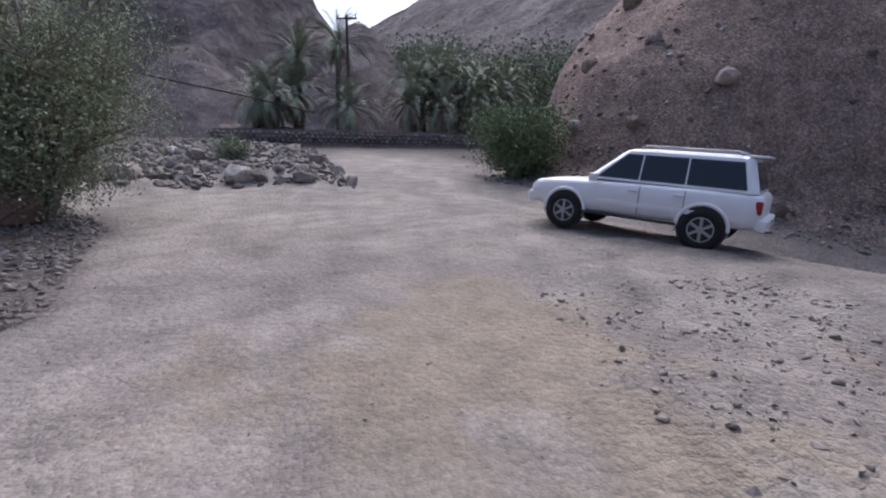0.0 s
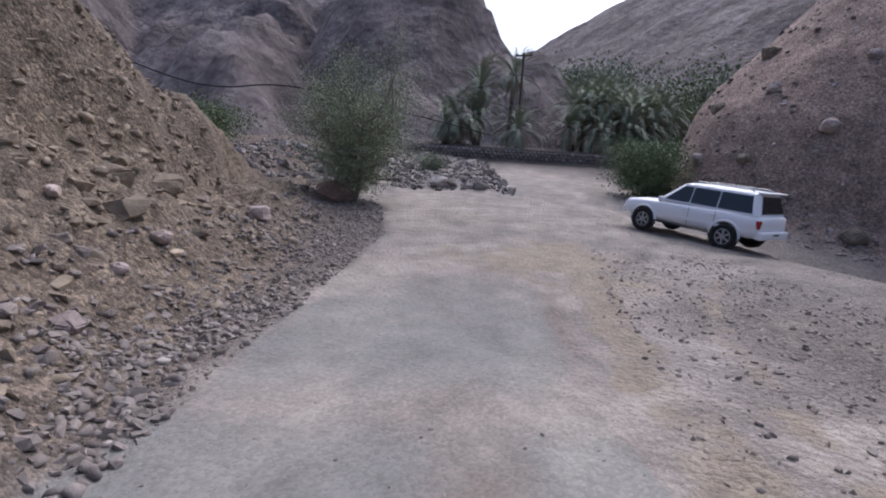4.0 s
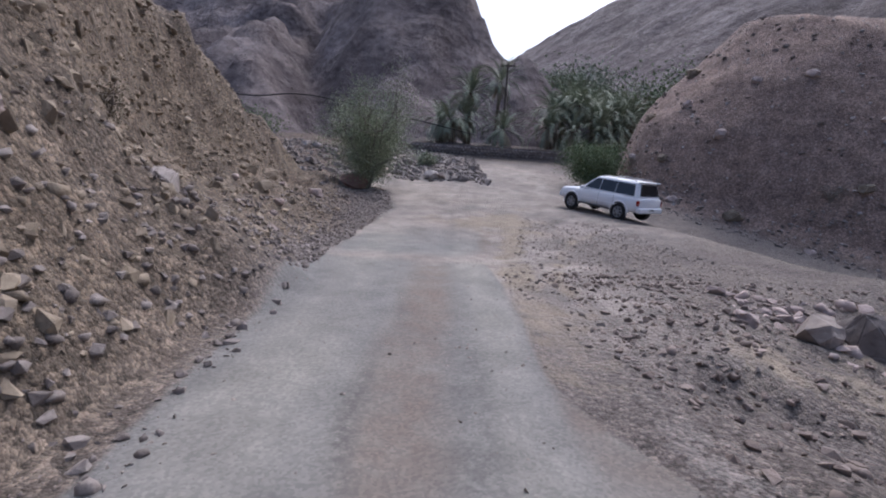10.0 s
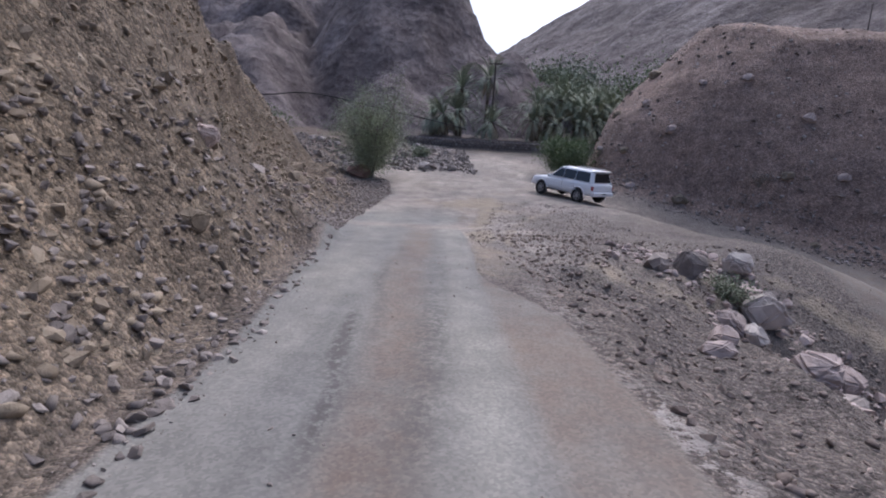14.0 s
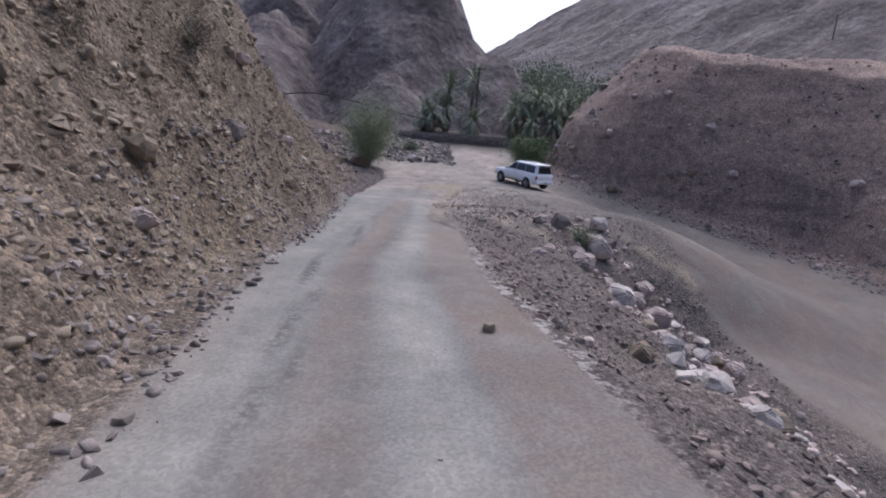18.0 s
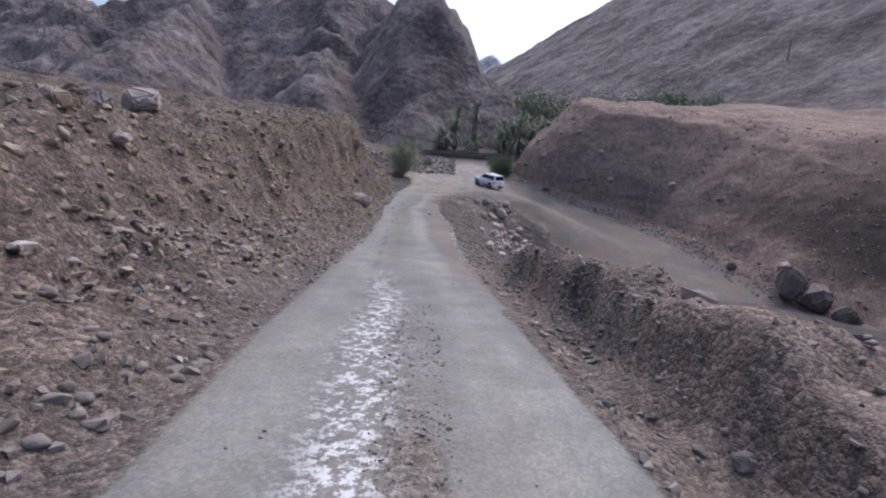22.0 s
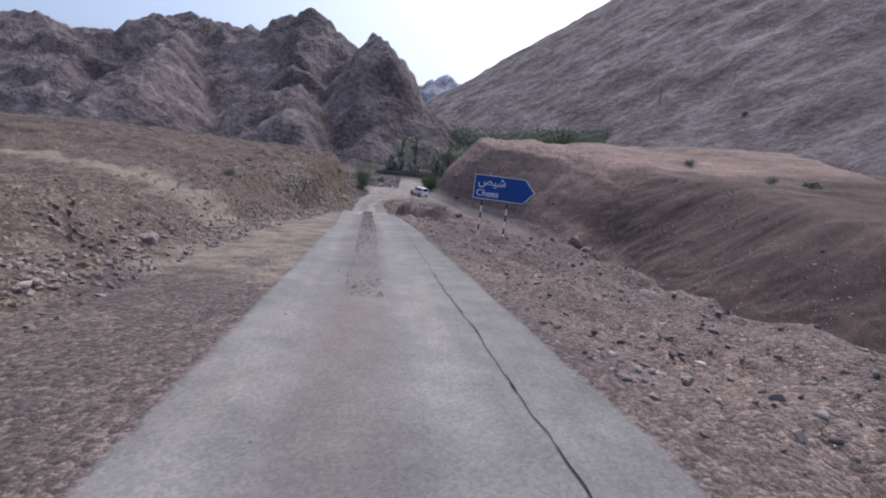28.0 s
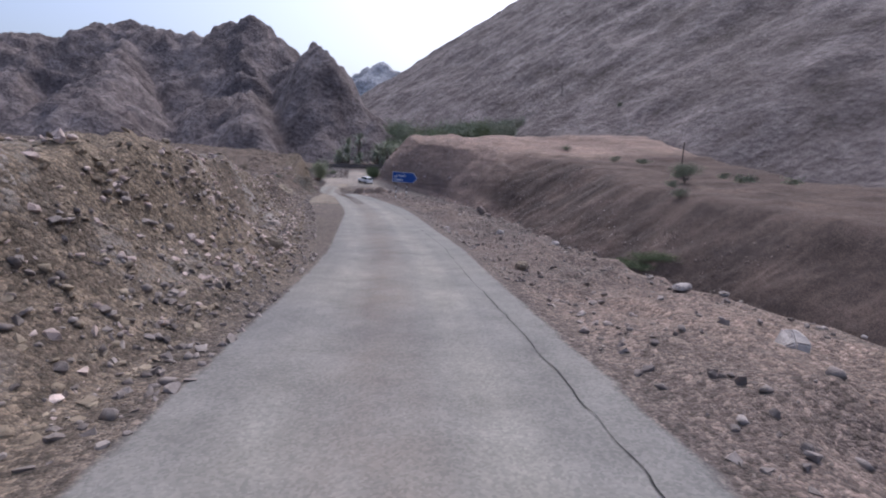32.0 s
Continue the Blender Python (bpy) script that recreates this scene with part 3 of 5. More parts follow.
    mask(me, "mark", rut * (0.8 + 1.2 * fbm(x * 0.5, y * 0.5, 89)) * smooth(4, 10, ss) * lerp(ss, [0, 8, 40, 60, 130], [0.9, 1.7, 1.2, 0.35, 0.2]))
    # wet streak in the left wheel track, with its glint painted into the colour
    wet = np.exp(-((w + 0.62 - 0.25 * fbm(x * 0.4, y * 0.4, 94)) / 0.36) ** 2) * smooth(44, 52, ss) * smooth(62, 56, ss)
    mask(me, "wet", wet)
    red = smooth(-3.0, 0.0, dd - toe_right(ss)) * 0.95
    red = np.maximum(red, smooth(-0.1, 0.6, w - tar_right(ss)) * smooth(26, 45, ss) * (0.14 + 0.5 * fbm(x * 0.3, y * 0.3, 95)))
    red = np.maximum(red, smooth(0.7, 2.2, z - track_z(ss)) * smooth(3.5, 5.5, w) * smooth(30, 10, ss) * smooth(-3.0, -1.0, dd - toe_right(ss)) * 0.95)
    red = np.maximum(red, np.exp(-((w - 4.2) / 1.0) ** 2) * smooth(33, 39, ss) * smooth(64, 58, ss) * 0.3)
    mask(me, "red", red)
    bank = smooth(-1.0, 0.8, toe_left(ss) - dd)
    mask(me, "gravel", np.clip(1 - bank * 0.9, 0, 1) * (1 - 0.25 * smooth(40, 60, ss)))
    me.materials.append(GROUND)
    return tagged(new("ground", me), "stony wadi ground with dusty grey road and gravel banks", "ground", kind="structure")


ground = build_ground()


# ---- mountains ----
RANGES = []


def mountain(name, label, ridges, xr, yr, step, material, rough, seed, base=-4.0, falloff=1.0):
    """A range: height falls from its ridge lines; gullies run down the slopes."""
    xs, ys = np.arange(xr[0], xr[1], step), np.arange(yr[0], yr[1], step)
    X, Y = np.meshgrid(xs, ys, indexing="ij")
    warp = fbm(X / 60, Y / 60, seed, 3) * rough * 1.4
    Z = np.full(X.shape, -1e3)
    for line in ridges:
        for (x0, y0, h0, k0), (x1, y1, h1, k1) in zip(line, line[1:]):
            ux, uy = x1 - x0, y1 - y0
            t = np.clip(((X - x0) * ux + (Y - y0) * uy) / (ux * ux + uy * uy), 0, 1)
            dist = np.sqrt((X - x0 - t * ux) ** 2 + (Y - y0 - t * uy) ** 2 + 20.0) - 4.5
            slope = k0 + (k1 - k0) * t
            h = h0 + (h1 - h0) * t
            Z = np.maximum(Z, h - slope * np.maximum(dist + warp * smooth(0, 25, dist), 0) ** falloff)
    lift = smooth(base, base + 25, Z)
    Z = Z + lift * (ridged(X / 34, Y / 34, seed + 5) * rough * 0.9 + ridged(X / max(11, 6 * step), Y / max(11, 6 * step), seed + 9, 4, 0.55) * rough * 0.6 + ridged(X / (step * 2.6), Y / (step * 2.6), seed + 13, 2, 0.6) * (0.35 + 0.11 * rough) - rough * 0.6)
    Z = np.maximum(Z, base - 3)
    RANGES.append((xr[0], yr[0], step, Z))
    me = grid_mesh(name, np.stack([X, Y, Z], -1), len(xs), len(ys))
    me.materials.append(material)
    return tagged(new(name, me), label, "mountain", kind="structure")


mountain("mountain_left", "dark rugged mountain with steep gullied slopes",
         [[(-14, 97, 20, 1.2), (-27, 92, 33, 1.7), (-37, 88, 49, 1.8), (-52, 108, 55, 1.4), (-74.8, 136, 57, 1.1), (-92, 146, 68, 1.0), (-107.5, 153, 78.5, 1.0), (-147, 147, 67, 0.9), (-180, 149, 79, 0.9), (-206, 112, 56, 0.9), (-300, 120, 56, 0.9)],
          [(-300, 240, 84, 0.9), (-349, 183, 90, 0.9), (-430, 150, 84, 0.9), (-560, 120, 90, 0.9)],
          [(-107.5, 153, 72, 1.0), (-76, 96, 40, 1.1), (-58, 60, 22, 1.2), (-45, 48, 10, 1.2)], [(-180, 149, 70, 0.9), (-130, 70, 34, 0.9)], [(-37, 87, 40, 1.3), (-29, 62, 14, 1.2)], [(-15, 90, 17, 1.0), (-12, 74, 17.6, 1.3), (-9.5, 64, 15, 1.5)]],
         (-600, 30), (20, 330), 1.6, MOUNTAIN_DARK, 8.0, 5)
mountain("mountain_right", "long pinkish grey mountainside with rocky outcrops",
         [[(-150, 515, 54, 0.6), (-105, 521, 82, 0.6), (-23, 534, 148, 0.6), (48, 530, 202, 0.66), (120, 470, 226, 0.7), (210, 380, 240, 0.75), (330, 260, 250, 0.75), (480, 80, 250, 0.75), (640, -120, 250, 0.75)]],
         (-190, 760), (-330, 720), 3.4, MOUNTAIN_PINK, 3.6, 25)
mountain("mountain_far", "far mountain peak with distance haze painted in as pale blue",
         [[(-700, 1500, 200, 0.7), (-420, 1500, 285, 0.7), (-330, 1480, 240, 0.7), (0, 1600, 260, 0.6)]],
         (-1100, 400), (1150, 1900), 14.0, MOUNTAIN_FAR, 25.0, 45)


# ---- parts ----
def part(name, bm, material, parent=None, label="", shade=False):
    """Links a bmesh as one mesh object under a thing or a part."""
    me = bpy.data.meshes.new(name)
    bm.to_mesh(me)
    bm.free()
    for m in material if isinstance(material, (list, tuple)) else [material]:
        me.materials.append(m)
    if shade:
        me.polygons.foreach_set("use_smooth", np.ones(len(me.polygons), bool))
    ob = new(name, me)
    ob.parent = parent
    if label:
        ob["label"] = label
    return ob


def empty(name, place, turn=0.0):
    ob = new(name)
    ob.matrix_world = Matrix.Translation(place) @ pose(0, 0, 0, 0, 0, turn)
    return ob


def ground_at(s, d):
    x, y = world_xy(s, d)
    return Vector((float(x), float(y), float(height(s, d))))


def land_at(x, y):
    """The highest of the ground and the mountains at a spot far off."""
    z = float(height(*plan_of(x, y)))
    for x0, y0, step, Z in RANGES:
        i, j = int((x - x0) / step), int((y - y0) / step)
        if 0 <= i < Z.shape[0] and 0 <= j < Z.shape[1]:
            z = max(z, float(Z[i, j]))
    return Vector((x, y, z))


# ---- stones ----
def hull_stone(rng, points=11, squash=0.7):
    """An angular stone: the hull of a few points on an uneven ball."""
    bm = bmesh.new()
    for _ in range(points):
        p = Vector(rng.normal(size=3)).normalized() * rng.uniform(0.8, 1.05)
        bm.verts.new((p.x, p.y * rng.uniform(0.75, 0.9), p.z * squash))
    got = bmesh.ops.convex_hull(bm, input=bm.verts)
    bmesh.ops.delete(bm, geom=[v for v in bm.verts if not v.link_faces], context="VERTS")
    return bm


rng = np.random.default_rng(4)
SMALL = []
for k in range(20):
    bm = hull_stone(rng, 6 if k < 10 else 11 + k % 4, rng.uniform(0.55, 0.85))
    bm.verts.index_update()
    SMALL.append((np.array([v.co for v in bm.verts]), np.array([[v.index for v in f.verts] for f in bm.faces])))
    bm.free()


def scatter(name, label, spots, sizes, material, seed, sink=0.25, lean=0.5):
    """Many loose stones in one mesh; spots are (s, d)."""
    r = np.random.default_rng(seed)
    s, d = spots[:, 0], spots[:, 1]
    x, y = world_xy(s, d)
    z = height(s, d)
    e = 0.15
    gs, gd = (height(s + e, d) - z) / e, (height(s, d + e) - z) / e
    gx, gy = SX * gs - SY * gd, SY * gs + SX * gd
    nrm = np.stack([-gx, -gy, np.ones_like(gx)], -1)
    nrm /= np.linalg.norm(nrm, axis=1)[:, None]
    seat = np.stack([x, y, z], -1) + nrm * (sizes * (0.30 - sink))[:, None]
    which = r.integers(0, 10, len(s)) + 10 * (sizes > 0.10)
    verts, tris, base = [], [], 0
    for k, (co, fa) in enumerate(SMALL):
        at = np.where(which == k)[0]
        n = len(at)
        q = np.stack([r.normal(0, lean, n), r.normal(0, lean, n), r.normal(0, 4, n), r.normal(0, 4, n)], -1)
        q /= np.linalg.norm(q, axis=1)[:, None]
        a, b, c, w = q.T
        rot = np.stack([1 - 2 * (b * b + c * c), 2 * (a * b - c * w), 2 * (a * c + b * w), 2 * (a * b + c * w), 1 - 2 * (a * a + c * c),
                        2 * (b * c - a * w), 2 * (a * c - b * w), 2 * (b * c + a * w), 1 - 2 * (a * a + b * b)], -1).reshape(n, 3, 3)
        local = co[None] * (sizes[at] * 0.5)[:, None, None] * r.uniform(0.7, 1.3, (n, 1, 3))
        placed = np.einsum("nij,nkj->nki", rot, local) + seat[at][:, None, :]
        verts.append(placed.reshape(-1, 3))
        tris.append((fa[None] + (base + np.arange(n) * len(co))[:, None, None]).reshape(-1, 3))
        base += n * len(co)
    verts, tris = np.concatenate(verts), np.concatenate(tris)
    me = bpy.data.meshes.new(name)
    me.vertices.add(len(verts))
    me.vertices.foreach_set("co", verts.reshape(-1).astype(np.float32))
    me.loops.add(tris.size)
    me.loops.foreach_set("vertex_index", tris.reshape(-1).astype(np.int32))
    me.polygons.add(len(tris))
    me.polygons.foreach_set("loop_start", np.arange(0, tris.size, 3, dtype=np.int32))
    me.polygons.foreach_set("use_smooth", (np.arange(len(tris)) // 997) % 3 == 0)
    me.update(calc_edges=True)
    me.materials.append(material)
    return tagged(new(name, me), label, "stones", kind="stuff")


def strip(r, n, s0, s1, near, far, power=1.0):
    """n spots between two lines that run along the road, as dense on steep faces as on flat ground."""
    s = r.uniform(s0, s1, 4 * n)
    k = r.uniform(0, 1, 4 * n) ** power
    a, b = near(s), far(s)
    d = a + (b - a) * k
    z = height(s, d)
    area = np.sqrt(1 + ((height(s + 0.2, d) - z) / 0.2) ** 2 + ((height(s, d + 0.2) - z) / 0.2) ** 2)
    clump = 0.5 + smooth(-0.25, 0.25, fbm(s * 0.8, d * 0.8, 7, 3)) * 1.0
    keep = r.choice(4 * n, n, replace=False, p=area * clump / (area * clump).sum())
    return np.stack([s[keep], d[keep]], -1)


def sizes(r, n, small, large, power=3.0):
    return small + (large - small) * r.uniform(0, 1, n) ** power


r = np.random.default_rng(11)
scatter("loose_stones", "loose grey and pale stones at the foot of the bank",
        strip(r, 34000, -14, 119, lambda s: toe_left(s) + 0.55, lambda s: toe_left(s) - 1.9, 1.0), sizes(r, 34000, 0.02, 0.22, 5.0), STONE, 1)
scatter("embedded_stones", "tan and grey stones set in the cut bank",
        strip(r, 24000, -9, 60, lambda s: toe_left(s) - 0.3, lambda s: toe_left(s) - 5.5), sizes(r, 24000, 0.04, 0.40, 5.0), TAN_STONE, 2, 0.42)
scatter("bank_stones", "tan and pale stones on the low bank",
        strip(r, 24000, 56, 122, lambda s: toe_left(s) - 0.1, lambda s: toe_left(s) - 8, 1.7), sizes(r, 24000, 0.025, 0.24, 4.5), TAN_STONE, 3, 0.34)
scatter("fringe_stones", "grey stones strewn at the edge of the clearing",
        strip(r, 15000, -22, 3, fringe, lambda s: toe_left(s) - 1.0), sizes(r, 15000, 0.02, 0.18, 4.6), DUSTY_STONE, 17)
scatter("slope_stones", "grey and reddish rubble on the slope below the road",
        strip(r, 42000, 3, 52, lambda s: road_mid(s) + rubble_right(s) - 0.3, lambda s: lerp(s, [3, 10, 52], [10, 14.6, 14]), 1.2), sizes(r, 42000, 0.02, 0.2, 5.0), RED_STONE, 4)
scatter("shoulder_stones", "reddish grey rubble on the road shoulder",
        strip(r, 29000, 44, 122, lambda s: road_mid(s) + rubble_right(s) - 0.3, lambda s: road_mid(s) + 9.5, 1.3), sizes(r, 29000, 0.02, 0.2, 5.2), STONE, 5)
scatter("terrace_stones", "stones set in the red-brown terrace face",
        strip(r, 9000, -26, 80, lambda s: toe_right(s) - 1.5, lambda s: toe_right(s) + 22, 1.3), sizes(r, 9000, 0.06, 0.5, 5), RED_STONE, 6, 0.34)
scatter("wadi_stones", "pale grey boulders and cobbles in the wadi bed",
        strip(r, 6000, -37, -19, lambda s: 3.2 + 0 * s, lambda s: -15.0 + 0 * s), sizes(r, 6000, 0.08, 0.6, 3), DUSTY_STONE, 7, 0.2)
scatter("road_gravel", "scattered gravel on the track",
        np.concatenate([strip(r, 16000, -17, 12, lambda s: road_mid(s) - 3.5, lambda s: track_mid(s) + 4), strip(r, 1500, 8, 100, lambda s: road_mid(s) - 2.4, lambda s: road_mid(s) + 1.5)]),
        sizes(r, 17500, 0.012, 0.07, 4.5), DUSTY_STONE, 8)
scatter("turning_gravel", "loose gravel and flat stones between the wheel tracks",
        strip(r, 11000, -7, 9, lambda s: lerp(s, [-7, -1, 4, 9], [3.4, 2.2, 1.0, 1.5]), lambda s: lerp(s, [-7, 0, 9], [7, 8.5, 9])), sizes(r, 11000, 0.015, 0.13, 5.0), DUSTY_STONE, 14)
scatter("crown_gravel", "line of gravel along the middle of the road",
        strip(r, 7000, 50, 84, lambda s: road_mid(s) - 0.45, lambda s: road_mid(s) + 0.3), sizes(r, 7000, 0.015, 0.075, 3.5), RED_STONE, 9)
scatter("foot_stones", "loose stones along the foot of the terrace",
        strip(r, 9000, -22, 44, lambda s: toe_right(s) - 3.2, lambda s: toe_right(s) + 0.6), sizes(r, 9000, 0.05, 0.36, 4), STONE, 10)
scatter("terrace_pebbles", "small pale stones in the terrace face",
        strip(r, 5000, -26, 70, lambda s: toe_right(s) - 1.0, lambda s: toe_right(s) + 20, 1.2), sizes(r, 5000, 0.06, 0.36, 4), PALE_STONE, 12, 0.34)
scatter("pale_rubble", "whitish crumbled rock on the low bank",
        strip(r, 6000, 84, 122, lambda s: toe_left(s) - 0.3, lambda s: toe_left(s) - 5, 1.5), sizes(r, 6000, 0.03, 0.3, 4.5), PINK_STONE, 13, 0.38)
scatter("boulder_rubble", "pale rubble along the line of boulders",
        strip(r, 1300, 4, 34, lambda s: lerp(s, [4, 8, 14, 20, 34], [5.0, 5.6, 6.8, 7.0, 7.0]), lambda s: lerp(s, [4, 8, 14, 20, 34], [9.0, 11.5, 13.5, 14.0, 13.0])), sizes(r, 1300, 0.12, 0.5, 2.5), PINK_STONE, 15)


# ---- boulders ----
def boulder_mesh(seed):
    """An angular block with worn edges."""
    g = np.random.default_rng(seed)
    bm = hull_stone(g, 27, 0.85)
    bmesh.ops.dissolve_limit(bm, angle_limit=0.30, verts=bm.verts, edges=bm.edges)
    bmesh.ops.bevel(bm, geom=bm.edges[:], offset=0.15, segments=2, affect="EDGES", clamp_overlap=True)
    bmesh.ops.triangulate(bm, faces=bm.faces)
    bmesh.ops.subdivide_edges(bm, edges=bm.edges, cuts=1, use_grid_fill=True)
    for v in bm.verts:
        v.co *= 1.12 * (1 + 0.13 * noise.fractal(v.co * 2.6 + Vector((seed, 0, 0)), 0.8, 2.0, 4))
    me = bpy.data.meshes.new("boulder")
    bm.to_mesh(me)
    bm.free()
    return me


BOULDERS = {}


def boulder(s, d, size, material, label, seed=0, turn=0.0, tall=1.0, lift=0.18, group=""):
    key = (seed % 9, material.name)
    if key not in BOULDERS:
        BOULDERS[key] = boulder_mesh(seed % 9 + 3)
        BOULDERS[key].materials.append(material)
    ob = new("boulder", BOULDERS[key])
    p = ground_at(s, d)
    ob.matrix_world = Matrix.Translation(p + Vector((0, 0, size * lift * tall))) @ pose(0, 0, 0, 8 * math.sin(seed * 3.1), 9 * math.cos(seed * 1.7), turn + seed * 47) @ Matrix.Diagonal((size / 2, size / 2, size / 2 * tall, 1))
    return tagged(ob, label, "boulder", group)


RED_BOULDER = rock_material("red_boulder", (0.20, 0.13, 0.105), (0.30, 0.20, 0.165), (0.38, 0.28, 0.235), 0.5)
boulder(-13.9, -5.1, 1.75, RED_BOULDER, "smooth reddish brown boulder beside the grey tree", 4, 20, 0.85)
boulder(28.0, -3.25, 1.45, PINK_STONE, "large pale pinkish boulder lying on the cut bank", 7, 70, 0.78, 0.12)
boulder(115.2, 6.7, 0.54, PALE_STONE, "large white boulder on the edge of the shoulder", 5, 10, 1.1)
boulder(109.0, 5.7, 0.5, TAN_STONE, "tan boulder on the gravel shoulder", 6, 10, 0.8)
boulder(101.2, 8.1, 0.46, PALE_STONE, "white boulder alone on the gravel shoulder", 1, 0, 1.0)
WADI_KINDS = {"w": (PALE_STONE, "whitish rounded boulder in the line between the two roads"), "p": (PINK_STONE, "pinkish boulder in the line between the two roads"),
              "g": (STONE, "grey boulder in the line between the two roads"), "t": (TAN_STONE, "olive-tan boulder in the line between the two roads")}
for k, (s, d, z, kind) in enumerate([(6.5, 4.5, 0.5, "p"), (6.6, 6.6, 1.1, "g"), (6.6, 5.7, 0.8, "g"), (7.5, 8.3, 1.2, "w"), (12.0, 4.6, 0.6, "p"), (11.2, 5.2, 0.7, "p"), (12.3, 6.1, 1.1, "p"),
                                     (13.1, 7.3, 1.1, "w"), (14.3, 7.8, 0.75, "t"), (10.9, 10.5, 0.8, "w"), (13.2, 9.2, 0.8, "p"), (13.4, 9.8, 0.65, "g"), (13.8, 10.1, 0.8, "w"), (16.0, 7.5, 0.8, "p"),
                                     (15.5, 8.3, 0.55, "w"), (20.3, 5.0, 0.6, "t"), (17.6, 5.4, 0.4, "p"), (18.0, 8.0, 0.75, "w"), (21.3, 5.4, 0.5, "w"), (20.4, 5.7, 0.5, "w")]):
    boulder(s, d, z, WADI_KINDS[kind][0], WADI_KINDS[kind][1], k, 0, 0.8 + 0.1 * (k % 4), group="boulders between the roads")
for k, (s, d, z, kind) in enumerate([(17.9, 9.3, 0.7, "w"), (16.5, 10.2, 0.8, "p"), (21.7, 5.6, 0.35, "w"), (18.9, 8.9, 1.0, "w"), (23.4, 2.5, 0.16, "g"), (23.2, 2.7, 0.24, "p"), (22.9, 2.4, 0.22, "g"),
                                     (23.2, 1.3, 0.22, "t"), (22.3, 5.3, 0.6, "w"), (17.3, 7.9, 0.3, "w"), (19.7, 8.3, 0.6, "g"), (5.0, 9.0, 0.9, "w"), (8.6, 7.4, 0.8, "w"), (9.4, 8.2, 0.7, "p"), (24.6, 7.2, 0.7, "w"),
                                     (26.0, 5.4, 0.6, "w"), (27.6, 6.2, 0.7, "p"), (29.0, 5.2, 0.6, "w"), (30.6, 5.0, 0.6, "w"), (33.0, 5.4, 0.6, "g"), (23.4, 6.6, 0.8, "w")]):
    boulder(s, d, z, WADI_KINDS[kind][0], WADI_KINDS[kind][1], k + 20, 0, 0.8 + 0.1 * (k % 4), group="boulders between the roads")
pile = np.random.default_rng(61)
for k in range(64):
    s = pile.uniform(6, 37)
    d = float(lerp(s, [5, 8, 14, 20, 28, 37], [7.2, 8.6, 10.2, 10.6, 10.2, 9.6])) + pile.normal() * 1.4
    kind = "wpgtp"[k % 5]
    boulder(s, d, 0.32 + 0.75 * pile.uniform() ** 2, WADI_KINDS[kind][0], WADI_KINDS[kind][1], k + 41, 0, 0.75 + 0.1 * (k % 4), group="boulders between the roads")
for k, (s, d, z) in enumerate([(-13.4, 16.5, 1.15), (-15.3, 13.7, 0.75), (-15.4, 16.2, 1.0), (-21.4, 14.4, 1.1), (-20.3, 13.0, 0.7), (-9.8, 24.6, 0.8), (-11.1, 22.0, 0.9), (-12.0, 23.4, 0.9), (-5.8, 31.2, 1.0), (-17.4, 13.8, 0.7),
                               (-18.6, 15.6, 0.9), (-14.6, 20.6, 0.8), (-8.6, 22.6, 0.7), (-3.0, 27.4, 0.8), (1.6, 31.4, 0.9), (-0.6, 35.0, 0.9), (11.6, 36.0, 1.3), (-10.6, 19.2, 0.6), (-22.6, 17.6, 1.2), (-16.2, 18.4, 0.7), (4.6, 34.2, 0.8)]):
    boulder(s, d, z, PINK_STONE if k % 3 else TAN_STONE, "pinkish boulder set in the red-brown terrace face", k + 3, 0, 0.85, 0.05, group="boulders in the terrace")
for k, (s, d, z) in enumerate([(14.0, 35.2, 3.3), (16.2, 36.4, 3.0), (19.0, 37.4, 2.2), (8.0, 32.6, 1.0)]):
    boulder(s, d, z, RED_STONE, "fallen red-brown block at the foot of the terrace", k + 1, 0, 1.2, 0.3, group="fallen blocks")
for k, (s, d, z) in enumerate([(91.0, 9.2, 0.36), (92.0, 9.3, 0.55), (92.4, 9.9, 0.4), (93.7, 8.2, 0.33), (97.8, 8.3, 0.36), (97.4, 8.2, 0.3), (100.0, 5.8, 0.36), (100.8, 5.7, 0.2), (101.2, 5.6, 0.14), (101.6, 5.5, 0.22),
                               (101.4, 5.9, 0.16), (102.2, 7.1, 0.12), (81.7, 9.5, 0.6), (86.0, 7.6, 0.4), (112, 8.1, 0.45), (105.5, 8.6, 0.4)]):
    boulder(s, d, z, PALE_STONE if k % 4 else PINK_STONE, "pale stone on the gravel road shoulder", k + 2, 0, 0.55, group="boulders on the shoulder")
for k, (s, d, z) in enumerate([(64.1, 4.6, 0.33), (64.4, 4.8, 0.35), (64.9, 4.75, 0.33), (64.9, 5.2, 0.38), (64.7, 4.45, 0.21), (64.3, 5.2, 0.25), (63.7, 5.8, 0.32), (66.2, 4.6, 0.28), (66.4, 4.9, 0.27), (63.6, 7.5, 0.45), (60.7, 8.1, 0.6),
                               (63.6, 6.5, 0.5), (59.6, 6.1, 0.45), (62.6, 7.4, 0.24), (61.1, 9.3, 0.5), (65.2, 5.4, 0.21), (66.4, 4.3, 0.12), (66.0, 4.2, 0.16), (52.2, 5.0, 0.5), (57.0, 7.4, 0.5), (69.6, 7.4, 0.5), (54.6, 4.4, 0.3), (56.2, 4.9, 0.35)]):
    boulder(s, d, z, (STONE, PINK_STONE, RED_STONE)[k % 3], "angular block in the rubble beside the asphalt", k + 2, 0, 0.75, group="blocks in the rubble")
